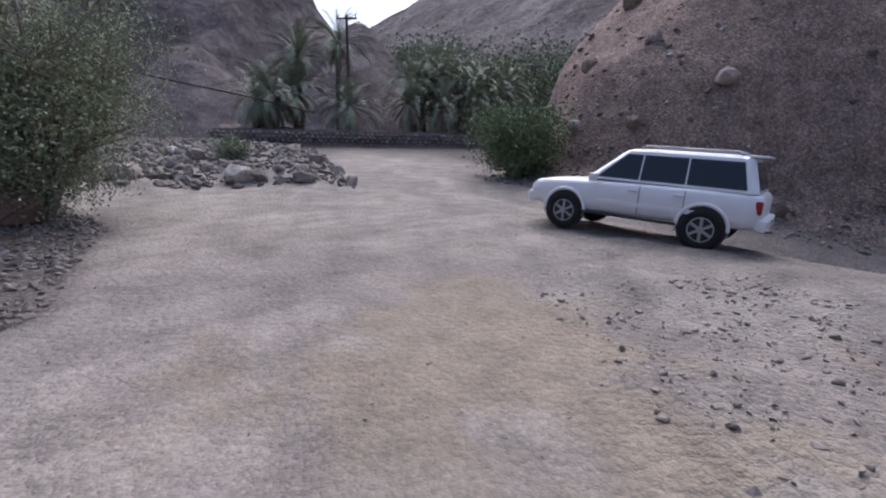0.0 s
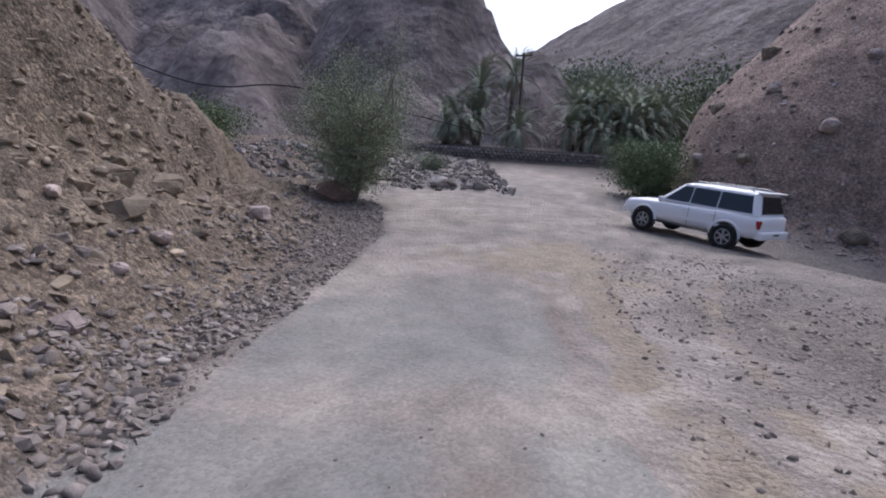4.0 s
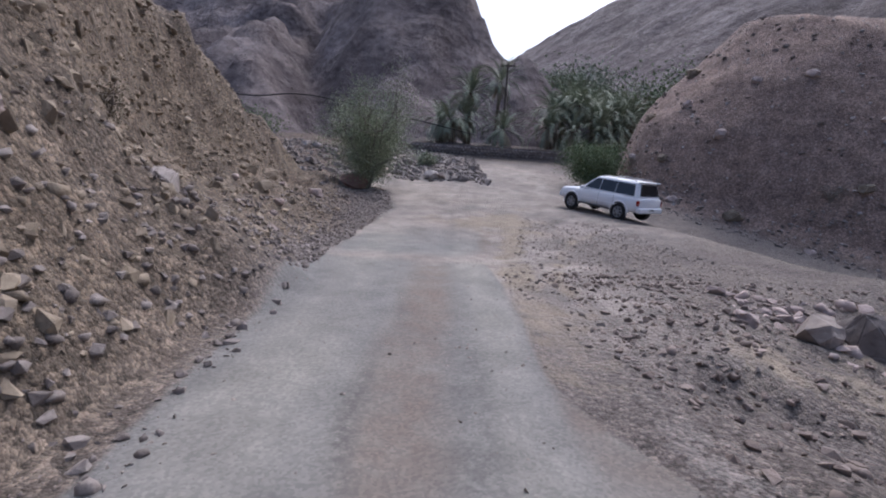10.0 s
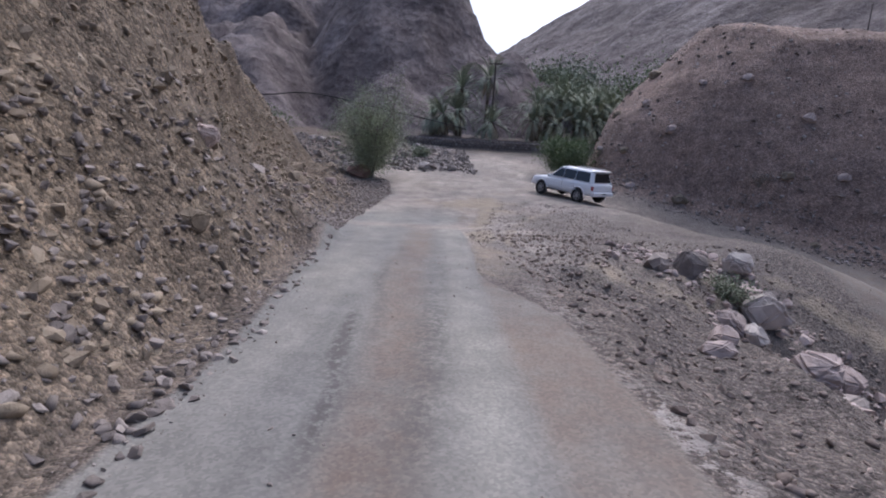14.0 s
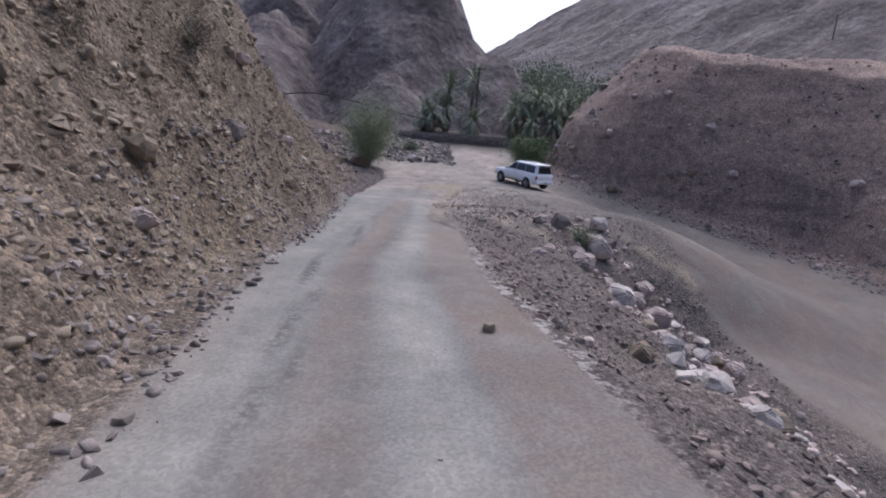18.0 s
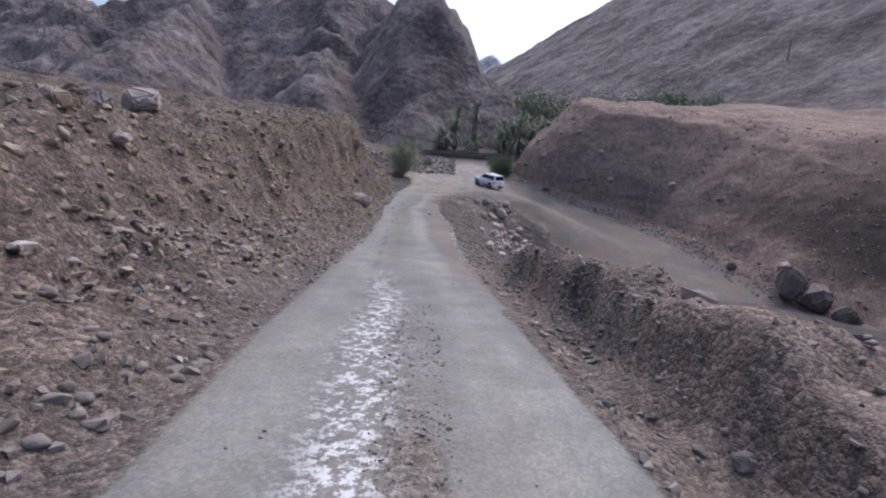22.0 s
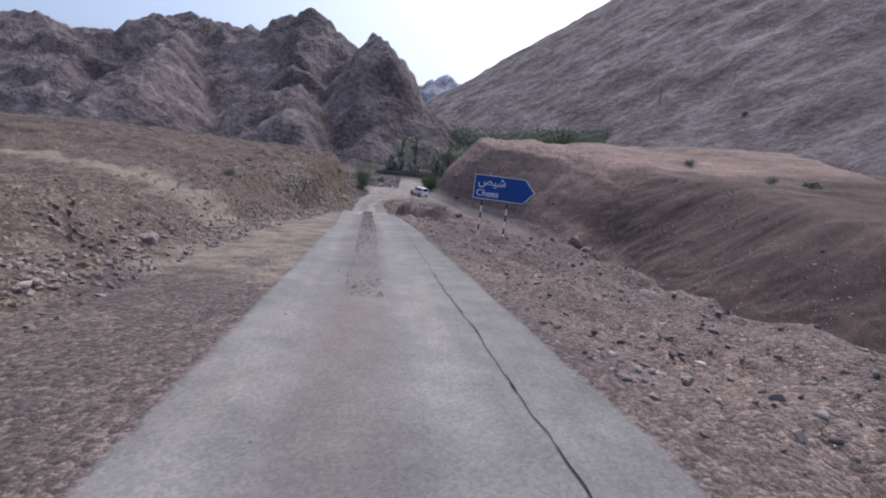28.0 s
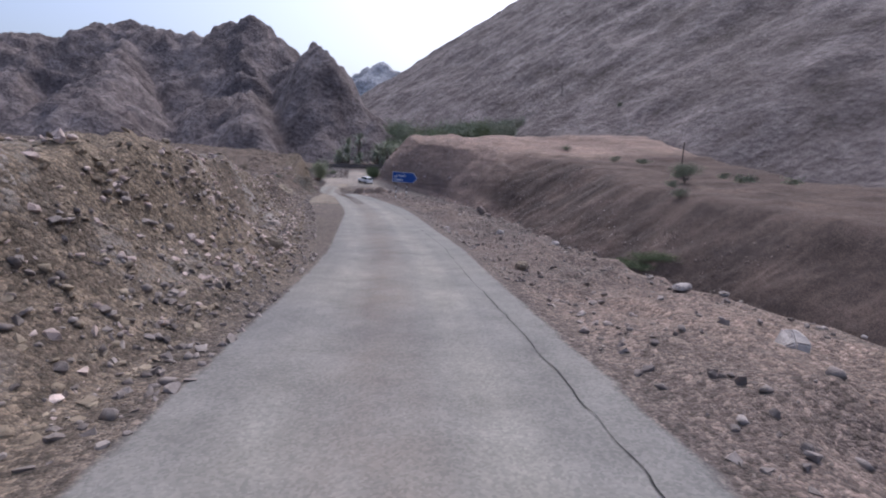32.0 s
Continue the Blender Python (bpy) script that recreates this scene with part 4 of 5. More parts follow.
for k, (s, d, z) in enumerate([(-4.0, -7.1, 0.5), (-3.3, -6.8, 0.9), (0.2, -6.2, 0.27), (-1.3, -6.3, 0.31), (3.1, -4.3, 0.5), (2.8, -4.2, 0.34), (-0.5, -5.4, 0.34), (-2.4, -5.4, 0.5), (-3.7, -5.4, 0.4), (-4.8, -5.4, 0.45), (0.4, -5.5, 0.22),
                               (1.3, -5.3, 0.2), (0.2, -5.2, 0.2), (2.6, -5.0, 0.24), (-0.5, -5.7, 0.4), (-5.9, -6.4, 0.33), (1.9, -4.5, 0.18), (-5.7, -5.4, 0.32), (1.7, -4.6, 0.22), (-0.6, -5.0, 0.3), (1.2, -5.9, 0.4)]):
    boulder(s, d, z, (TAN_STONE, TAN_STONE, STONE, PINK_STONE)[k % 4], "rounded stone in the tan cut bank", k + 4, 0, 0.75, 0.1, group="stones in the cut bank")
for k, (s, d, z) in enumerate([(59.2, -4.8, 0.45), (59.7, -5.2, 0.3), (59.6, -4.9, 0.3), (49.0, -5.0, 0.6), (53.1, -3.5, 0.3), (43.0, -12.0, 0.7), (51.8, -7.0, 0.6), (56.7, -4.8, 0.4), (41.2, -10.6, 0.8), (40.9, -9.8, 0.7), (47.0, -7.0, 0.6), (44.6, -8.0, 0.5), (53.6, -6.2, 0.5)]):
    boulder(s, d, z, (PINK_STONE, PALE_STONE, TAN_STONE)[k % 3], "pale slab lying on the crest of the bank", k + 1, 0, 0.5, 0.15, group="slabs on the bank crest")
for k, (s, d, z) in enumerate([(12.1, -3.9, 0.55), (10.1, -4.5, 0.6), (6.0, -4.9, 0.8), (3.0, -5.0, 0.6), (11.6, -5.6, 0.75), (15.2, -4.6, 0.9), (20.0, -4.6, 0.8), (21.4, -4.0, 0.6), (29.0, -2.5, 0.45), (33.0, -3.0, 0.4), (45.6, -6.6, 1.3), (47.2, -6.9, 1.1),
                               (50.0, -5.4, 0.6), (63.0, -7.0, 1.0), (66.6, -2.2, 0.5), (66.0, -2.6, 0.4), (80.9, -2.9, 0.5), (98.0, -2.2, 0.5), (108.2, -1.2, 0.6), (107.4, -1.6, 0.5), (103.5, -1.8, 0.7), (-4.4, -6.4, 0.8), (-6.2, -5.2, 0.7), (-7.4, -5.6, 0.6), (-2.4, -5.9, 0.7), (1.0, -4.6, 0.4), (88.6, -7.6, 0.7), (91, -8.4, 0.6)]):
    boulder(s, d, z, (TAN_STONE, PINK_STONE, STONE)[k % 3], "tan and pinkish boulder lying on the bank beside the road", k + 5, 0, 0.85, 0.1, group="boulders along the bank")
for k in range(46):
    g = np.random.default_rng(900 + k)
    boulder(g.uniform(-36, -19), g.uniform(-13, 3), g.uniform(0.5, 1.2), DUSTY_STONE if k % 3 else PALE_STONE, "pale grey boulder in the wadi bed", k, 0, 0.75, group="boulders in the wadi")


GREEN_ROCK = rock_material("green_grey_rock", (0.13, 0.13, 0.112), (0.21, 0.208, 0.18), (0.34, 0.33, 0.295), 3.0)
DARK_ROCK = rock_material("dark_green_rock", (0.085, 0.087, 0.076), (0.14, 0.14, 0.122), (0.23, 0.225, 0.20), 1.4, 0.4)
VEIN_ROCK = rock_material("veined_pale_rock", (0.24, 0.24, 0.20), (0.36, 0.355, 0.31), (0.48, 0.47, 0.42), 1.4, 0.4)


def crag_block(seed, material):
    """A jointed rock fragment: a skewed, broken slab."""
    g = np.random.default_rng(seed)
    bm = bmesh.new()
    for x in (-1, 1):
        for y in (-1, 1):
            for z in (-1, 1):
                a, b, c = g.uniform(0.4, 1.0, 3)
                bm.verts.new((x * a, y * b, z * c))
    for _ in range(4):
        bm.verts.new(Vector(g.normal(size=3)).normalized() * 0.95)
    bmesh.ops.convex_hull(bm, input=bm.verts)
    bmesh.ops.delete(bm, geom=[v for v in bm.verts if not v.link_faces], context="VERTS")
    me = bpy.data.meshes.new("rock")
    bm.to_mesh(me)
    bm.free()
    me.materials.append(material)
    return me


crag = np.random.default_rng(15)
outcrop = empty("rock_outcrop", ground_at(57, -3.0))
CRAG_MESHES = [crag_block(300 + k, (GREEN_ROCK, DARK_ROCK, GREEN_ROCK, VEIN_ROCK, GREEN_ROCK)[k % 5]) for k in range(15)]
ALONG = math.degrees(math.atan2(SY, SX))
for k in range(300):
    s = 59.3 + 3.4 * crag.uniform(-1, 1)
    wx, wy = world_xy(s, -3.0)
    d = float(toe_left(s) + fbm(wx * 0.2, wy * 0.2, 61) * 1.2) - 0.85 - 0.95 * crag.uniform(0, 1)
    ob = new("rock", CRAG_MESHES[int(crag.integers(0, 15))])
    ob.parent = outcrop
    long, deep, tall = crag.uniform(0.07, 0.20), crag.uniform(0.10, 0.18), crag.uniform(0.09, 0.26)
    ob.matrix_world = Matrix.Translation(ground_at(s, d) + Vector((-0.09, -0.03, -0.09))) @ pose(0, 0, 0, crag.normal() * 12, crag.normal() * 12, ALONG + crag.normal() * 20) @ Matrix.Diagonal((long, deep, tall, 1))
scatter("outcrop_rubble", "broken green-grey rock over the outcrop",
        strip(crag, 3200, 55, 63.5, lambda s: toe_left(s) - 0.6, lambda s: toe_left(s) - 2.8), sizes(crag, 3200, 0.05, 0.26, 2.6), GREEN_ROCK, 16, 0.34)
tagged(outcrop, "fractured green-grey rock outcrop standing in the bank", "rock outcrop")


# ---- plants ----
BARK = plain("grey_bark", (0.20, 0.17, 0.145), 0.9, 0, 0.35, 9, 0.2)
PALM_BARK = plain("palm_bark", (0.13, 0.10, 0.08), 0.95, 0, 0.4, 7, 0.1)


def leaf_material(name, dark, lite):
    m = Nodes(name, 0.65)
    m.color(m.ramp(m.add("ShaderNodeNewGeometry").outputs["Random Per Island"], (0.0, dark), (1.0, lite)))
    m.bsdf.inputs["Specular IOR Level"].default_value = 0.3
    return m.mat


LEAF_GREY = leaf_material("grey_green_leaf", (0.135, 0.155, 0.10), (0.27, 0.295, 0.20))
LEAF_GREEN = leaf_material("green_leaf", (0.08, 0.11, 0.05), (0.18, 0.22, 0.105))
LEAF_TREE = leaf_material("slender_tree_leaf", (0.18, 0.21, 0.12), (0.34, 0.37, 0.23))
LEAF_PALM = leaf_material("palm_leaf", (0.155, 0.18, 0.125), (0.31, 0.34, 0.245))
LEAF_DRY = leaf_material("dry_leaf", (0.16, 0.13, 0.09), (0.30, 0.26, 0.19))


def tube(bm, points, radii, sides=6):
    """A tapered limb along points."""
    rings = []
    for k, (p, rad) in enumerate(zip(points, radii)):
        a = points[min(k + 1, len(points) - 1)] - points[max(k - 1, 0)]
        q = a.to_track_quat("Z", "Y")
        rings.append([bm.verts.new(p + q @ Vector((math.cos(6.2832 * i / sides) * rad, math.sin(6.2832 * i / sides) * rad, 0))) for i in range(sides)])
    for a, b in zip(rings, rings[1:]):
        for i in range(sides):
            bm.faces.new((a[i], a[(i + 1) % sides], b[(i + 1) % sides], b[i]))
    bm.faces.new(rings[-1])
    return rings


def leaves_mesh(name, centres, spread, count, size, seed, material, droop=0.0):
    """Small folded leaves in loose clumps round the given centres."""
    g = np.random.default_rng(seed)
    c = np.array(centres)
    w = g.integers(0, len(c), count)
    p = c[w] + g.normal(0, 1, (count, 3)) * spread
    u = g.normal(0, 1, (count, 3))
    u[:, 2] -= droop
    u /= np.linalg.norm(u, axis=1)[:, None]
    v = np.cross(u, g.normal(0, 1, (count, 3)))
    v /= np.linalg.norm(v, axis=1)[:, None]
    n = np.cross(u, v)
    L = size * g.uniform(0.6, 1.4, (count, 1))
    a, b, t1, t2 = p, p + u * L, p + u * L * 0.5 + v * L * 0.28 + n * L * 0.08, p + u * L * 0.5 - v * L * 0.28 + n * L * 0.08
    verts = np.stack([a, t1, b, t2], 1).reshape(-1, 3)
    idx = np.arange(count)[:, None] * 4
    tris = np.concatenate([idx + [0, 1, 2], idx + [0, 2, 3]], 1).reshape(-1, 3)
    me = bpy.data.meshes.new(name)
    me.from_pydata(verts.tolist(), [], tris.tolist())
    me.materials.append(material)
    return me


def shrub(name, label, s, d, high, wide, count, leaf, leaf_mat, seed, stems=9, open_base=0.25, category="bush", spread=0.13, at=None):
    """Stems that fork from the base and carry loose clumps of leaves."""
    g = np.random.default_rng(seed)
    p = ground_at(s, d) if at is None else at
    root = empty(name, p - Vector((0, 0, 0.05)))
    bm = bmesh.new()
    tips = []
    for k in range(stems):
        a = 6.2832 * k / stems + g.uniform(-0.3, 0.3)
        reach = wide * 0.5 * g.uniform(0.35, 0.95)
        rise = high * g.uniform(0.65, 1.0) * (1 - 0.35 * (reach / (wide * 0.5)) ** 2)
        pts = [Vector((math.cos(a) * reach * f ** 1.3 + g.normal() * 0.05 * wide * f, math.sin(a) * reach * f ** 1.3 + g.normal() * 0.05 * wide * f, rise * f)) for f in (0, 0.25, 0.5, 0.75, 1)]
        rad = 0.012 * high + 0.015
        tube(bm, pts, [rad, rad * 0.8, rad * 0.6, rad * 0.4, rad * 0.15], 5)
        tips += [q for q in pts if q.z > open_base * high]
        for q in pts[1:4]:
            for _ in range(3):
                e = q + Vector((g.normal() * 0.16 * wide, g.normal() * 0.16 * wide, abs(g.normal()) * 0.13 * high))
                tube(bm, [q, (q + e) / 2 + Vector((0, 0, 0.02)), e], [rad * 0.35, rad * 0.22, rad * 0.08], 4)
                if e.z > open_base * high:
                    tips.append(e)
    part("trunk", bm, BARK, root)
    crown = new("crown", leaves_mesh("crown", [tuple(q) for q in tips], np.array([spread * wide, spread * wide, spread * 0.8 * high]), count, leaf, seed, leaf_mat))
    crown.parent = root
    return tagged(root, label, category)


shrub("tree", "slender grey-green tree with many thin stems", -13.9, -4.3, 6.5, 4.9, 46000, 0.075, LEAF_TREE, 3, 20, 0.10, "tree", spread=0.075)
shrub("bush", "dense rounded green bush at the foot of the terrace", -20.6, 10.5, 3.3, 3.9, 22000, 0.12, LEAF_GREEN, 4, 16, 0.03, spread=0.11)
shrub("bush", "small grey-green shrub in the wadi bed", -26.0, -1.4, 1.3, 1.8, 3500, 0.10, LEAF_GREY, 5, 9, 0.05)
shrub("bush", "dark green tree behind the bank", -27.0, -17.0, 3.4, 6.5, 12000, 0.15, LEAF_GREEN, 6, 14, 0.05)
shrub("bush", "small dark bush among the pale boulders", 7.0, 7.5, 0.8, 1.1, 1800, 0.07, LEAF_GREY, 7, 8, 0.1)
shrub("bush", "low bright green shrub on the rubble", 54.2, 7.0, 0.4, 0.8, 1500, 0.05, LEAF_GREEN, 8, 8, 0.0)
shrub("bush", "dry brown shrub on the cut bank", 15.5, -5.4, 1.0, 1.0, 1500, 0.05, LEAF_DRY, 9, 10, 0.1)
shrub("bush", "dry brown shrub on the bank face", 5.0, -6.2, 0.9, 0.9, 1200, 0.05, LEAF_DRY, 10, 10, 0.1)
shrub("bush", "grey-green weeds growing on the bank", 67.0, -6.0, 0.5, 0.9, 900, 0.05, LEAF_GREY, 11, 8, 0.0)
shrub("bush", "dark dry shrub on top of the low bank", 104.0, -6.0, 0.9, 1.3, 1300, 0.05, LEAF_DRY, 12, 9, 0.0)
shrub("bush", "small green tuft on the low bank", 107.5, -4.2, 0.35, 0.55, 700, 0.04, LEAF_GREY, 13, 7, 0.0)
for k, (s, d) in enumerate([(66.4, 41.6), (68.4, 42.8), (70.6, 43.4), (69.4, 41.8)]):
    shrub("bush", "spreading pale green shrub on the foot of the terrace", s, d, 1.1, 4.4, 3500, 0.12, LEAF_GREEN, 14 + 40 * k, 12, 0.0)
shrub("bush", "pale bare dry shrub on the terrace face", -11.6, 20.6, 1.3, 2.0, 260, 0.06, LEAF_DRY, 33, 12, 0.0)
shrub("bush", "dry shrub beside the lower bank", 96.0, -4.4, 0.4, 0.6, 600, 0.04, LEAF_DRY, 15, 7, 0.0)
shrub("acacia_tree", "small flat-topped acacia on the terrace", 45.0, 67.0, 4.0, 5.4, 5000, 0.16, LEAF_GREY, 16, 9, 0.55, "tree")
for k, (s, d) in enumerate([(59.5, 54.5), (36, 84), (10, 72), (50, 60), (-8, 66)]):
    shrub("bush", "low dark shrub on the stony terrace", s, d, 1.6, 2.6, 1200, 0.14, LEAF_GREY, 20 + k, 8, 0.05)


def palm(s, d, high, seed, lift=0.0, lush=1.0):
    """A date palm: trunk, green fronds and a hanging skirt of dry ones."""
    g = np.random.default_rng(seed)
    root = empty("date_palm", ground_at(s, d) - Vector((0, 0, 0.1)))
    lean = Vector((g.normal() * 0.06, g.normal() * 0.06, 0))
    bm = bmesh.new()
    pts = [Vector((lean.x * f * f * high, lean.y * f * f * high, high * f)) for f in (0, 0.2, 0.4, 0.6, 0.8, 1)]
    tube(bm, pts, [0.30, 0.24, 0.22, 0.22, 0.24, 0.28], 8)
    part("trunk", bm, PALM_BARK, root)
    head = pts[-1]

    def fronds(count, up0, up1, length, material, name, curl):
        verts, faces = [], []
        for k in range(count):
            a, el, L = g.uniform(0, 6.2832), g.uniform(up0, up1), length * g.uniform(0.8, 1.15)
            out = Vector((math.cos(a), math.sin(a), 0))
            side = Vector((-math.sin(a), math.cos(a), 0))
            prev, spine = head.copy(), []
            for i in range(9):
                t = i / 8
                ang = el - curl * t * t
                step = out * math.cos(ang) + Vector((0, 0, math.sin(ang)))
                spine.append((prev.copy(), step))
                prev = prev + step * (L / 8)
            for i in range(1, 9):
                p, step = spine[i]
                for sgn in (-1, 1):
                    for h in (0.0, 0.5):
                        q = p + step * (L / 8) * h
                        w = 0.55 * math.sin(0.35 + 2.6 * i / 9) * g.uniform(0.8, 1.1) * (0.8 if name == "dry_fronds" else 1)
                        tip = q + side * sgn * w * 0.8 + step * w * 0.75 + Vector((0, 0, -0.12 * w))
                        n = len(verts)
                        verts += [q - step * 0.05, q + step * 0.06, tip]
                        faces.append((n, n + 1, n + 2))
            for (p, st), (p2, st2) in zip(spine, spine[1:]):
                n = len(verts)
                verts += [p - side * 0.025, p + side * 0.025, p2 + side * 0.02, p2 - side * 0.02]
                faces.append((n, n + 1, n + 2, n + 3))
        me = bpy.data.meshes.new(name)
        me.from_pydata([tuple(v) for v in verts], [], faces)
        me.materials.append(material)
        ob = new(name, me)
        ob.parent = root
        return ob

    fronds(int(56 * lush), -0.45, 1.35, 3.3, LEAF_PALM, "fronds", 1.3)
    fronds(int(26 * lush), -1.4, -0.6, 2.4, LEAF_DRY, "dry_fronds", 0.5)["label"] = "dry hanging fronds"
    return tagged(root, "date palm with dusty green fronds and dry skirt", "palm", "date palms")


for k, (s, d, h) in enumerate([(-43.6, 0.9, 2.6), (-43.8, 6.9, 2.0), (-47.0, 3.0, 6.0), (-48.0, 6.4, 7.6), (-45.0, -0.6, 2.2), (-45.4, 2.6, 3.2), (-45.6, 12.8, 4.6), (-46.0, 16.0, 5.4), (-46.5, 20.6, 5.0), (-43.4, 14.6, 2.3), (-43.6, 17.8, 2.3),
                               (-46.4, 22.6, 4.4), (-43.8, 12.0, 2.6), (-45.0, 18.4, 4.0), (-44.6, 20.4, 3.0), (-48.0, 14.4, 4.8), (-49.5, 18.8, 5.6), (-52, 16.6, 6.0), (-51, 22, 5.4)]):
    palm(s, d, h, 40 + k, 0.0, 0.85 + 0.3 * (k % 3) / 2)
grove = np.random.default_rng(5)
for k in range(30):
    x, y = grove.uniform(2, 44), grove.uniform(84, 150)
    shrub("tree", "dusty green tree in the valley grove", 0, 0, grove.uniform(5, 8), grove.uniform(6, 9), 1300, 0.45, LEAF_PALM, 60 + k, 5, 0.1, "tree", 0.12, land_at(x, y))
far_trees = 0
for k in range(900):
    turn, away = grove.uniform(-0.30, -0.07), grove.uniform(185, 270)
    x, y = 45 + away * math.sin(turn), -112 + away * math.cos(turn)
    spot = land_at(x, y)
    tall = 8.7 + away * (0.052 + 0.02 * grove.uniform()) - spot.z
    if far_trees < 60 and 5 < tall < 17:
        shrub("tree", "dusty green tree in the far valley grove", 0, 0, tall, 5 + tall * 0.5, 1200, 0.5, LEAF_PALM if k % 3 else LEAF_GREEN, 300 + far_trees, 5, 0.05, "tree", 0.15, spot)
        far_trees += 1
for k in range(34):
    x, y = grove.uniform(70, 260), grove.uniform(-20, 180)
    shrub("bush", "dark scrub on the mountainside", 0, 0, grove.uniform(1.2, 2.4), grove.uniform(2, 3.6), 220, 0.4, LEAF_GREY, 160 + k, 6, 0.05, "bush", 0.13, land_at(x, y))


# ---- garden wall of rubble stones ----
wall = new("garden_wall", None)
tagged(wall, "low dry-stone wall below the palm garden", "wall", kind="structure")
wall_g = np.random.default_rng(77)
WALL_STONES = []
for k in range(5):
    bm = hull_stone(wall_g, 12, 0.8)
    me = bpy.data.meshes.new("stone")
    bm.to_mesh(me)
    bm.free()
    me.materials.append(STONE)
    WALL_STONES.append(me)
bm = bmesh.new()
for s0, s1, d0, d1 in ((-42.2, -41.55, -3.6, 17.5),):
    low, top = [], []
    for k in range(22):
        d = d0 + (d1 - d0) * k / 21
        for s, store in ((s0, low), (s1, top)):
            x, y = world_xy(s, d)
            store.append((bm.verts.new((x, y, 2.6)), bm.verts.new((x, y, 4.55))))
    for k in range(21):
        for a, b in ((low, low), (top, top)):
            bm.faces.new((a[k][0], a[k + 1][0], b[k + 1][1], b[k][1]))
        bm.faces.new((low[k][1], low[k + 1][1], top[k + 1][1], top[k][1]))
part("core", bm, STONE, wall)
for row in range(5):
    for k in range(52):
        d = -3.6 + 21.0 * (k + 0.5 * (row % 2)) / 52
        x, y = world_xy(-41.5, d)
        ob = new("stone", WALL_STONES[int(wall_g.integers(0, 5))])
        ob.parent = wall
        ob.matrix_world = Matrix.Translation((x, y, 3.25 + 0.27 * row)) @ pose(0, 0, 0, 0, 0, wall_g.uniform(0, 360)) @ Matrix.Diagonal((0.25 * wall_g.uniform(0.8, 1.2), 0.22, 0.2 * wall_g.uniform(0.8, 1.2), 1))


# ---- poles and pipe ----
POLE_WOOD = plain("weathered_pole", (0.09, 0.075, 0.065), 0.9, 0, 0.3, 5, 0.2)
BLACK = plain("black_rubber", (0.018, 0.017, 0.017), 0.7, 0, 0.2, 8, 0.3)


def utility_pole(x, y, z, high, arm=True):
    root = empty("utility_pole", (x, y, z - 0.3))
    bm = bmesh.new()
    tube(bm, [Vector((0, 0, 0)), Vector((0, 0, high * 0.5)), Vector((0, 0, high))], [0.16, 0.13, 0.10], 8)
    part("pole", bm, POLE_WOOD, root)
    if arm:
        bm = bmesh.new()
        bmesh.ops.create_cube(bm, size=1, matrix=Matrix.Translation((0, 0, high - 0.25)) @ Matrix.Diagonal((1.7, 0.14, 0.14, 1)))
        bmesh.ops.bevel(bm, geom=bm.edges, offset=0.01, affect="EDGES")
        part("cross_arm", bm, POLE_WOOD, root)
        for k in (-0.75, 0.0, 0.75):
            bm = bmesh.new()
            tube(bm, [Vector((k, 0, high - 0.18)), Vector((k, 0, high - 0.08)), Vector((k, 0, high + 0.05))], [0.03, 0.06, 0.03], 8)
            part("insulator", bm, POLE_WOOD, root)
    return tagged(root, "weathered wooden utility pole with cross arm" if arm else "bare dark utility pole", "pole", "utility poles")


p = ground_at(-45.0, 6.9)
utility_pole(p.x, p.y, p.z, 9.6)

p = ground_at(23.9, 82.2)
utility_pole(p.x, p.y, p.z, 7.2, False)
x, y = world_xy(-104.1, 104.8)
utility_pole(*land_at(x, y), 9.0, False)

def pipe(name, label, points, radius):
    curve = bpy.data.curves.new(name, "CURVE")
    curve.dimensions, curve.bevel_depth, curve.bevel_resolution = "3D", radius, 3
    sp = curve.splines.new("NURBS")
    sp.points.add(len(points) - 1)
    for q, pt in zip(sp.points, points):
        q.co = (*pt, 1)
    sp.use_endpoint_u, sp.order_u = True, 3
    curve.materials.append(BLACK)
    deps = bpy.context.evaluated_depsgraph_get()
    ob = bpy.data.objects.new(name, curve)
    me = bpy.data.meshes.new_from_object(ob)
    bpy.data.objects.remove(ob)
    me.materials.clear()
    me.materials.append(BLACK)
    return tagged(new(name, me), label, "cable")


pipe("cable", "black sagging cable strung above the wadi", [(-38, 18, 11.0), (-34, 20, 9.6), (-30.5, 22.6, 7.9), (-27.2, 24.8, 7.15), (-23.3, 26.6, 7.95), (-19.5, 29, 7.4), (-15.9, 31.1, 6.66), (-13.3, 33.3, 6.3), (-9, 36, 5.4)], 0.05)


# ---- road sign ----
SIGN_BLUE = plain("sign_blue", (0.012, 0.07, 0.30), 0.4, 0, 0.08, 3, 0.4)
SIGN_WHITE = plain("sign_white", (0.72, 0.74, 0.76), 0.5, 0, 0.06, 5, 0.4)
SIGN_METAL = plain("sign_grey", (0.35, 0.35, 0.36), 0.5, 0.6, 0.15, 5, 0.5)
POST_DARK = plain("post_dark", (0.03, 0.03, 0.035), 0.6, 0, 0.2, 6, 0.3)


def arrow_outline(w, tip, h):
    return [(0, 0), (w, 0), (w + tip, h / 2), (w, h), (0, h)]


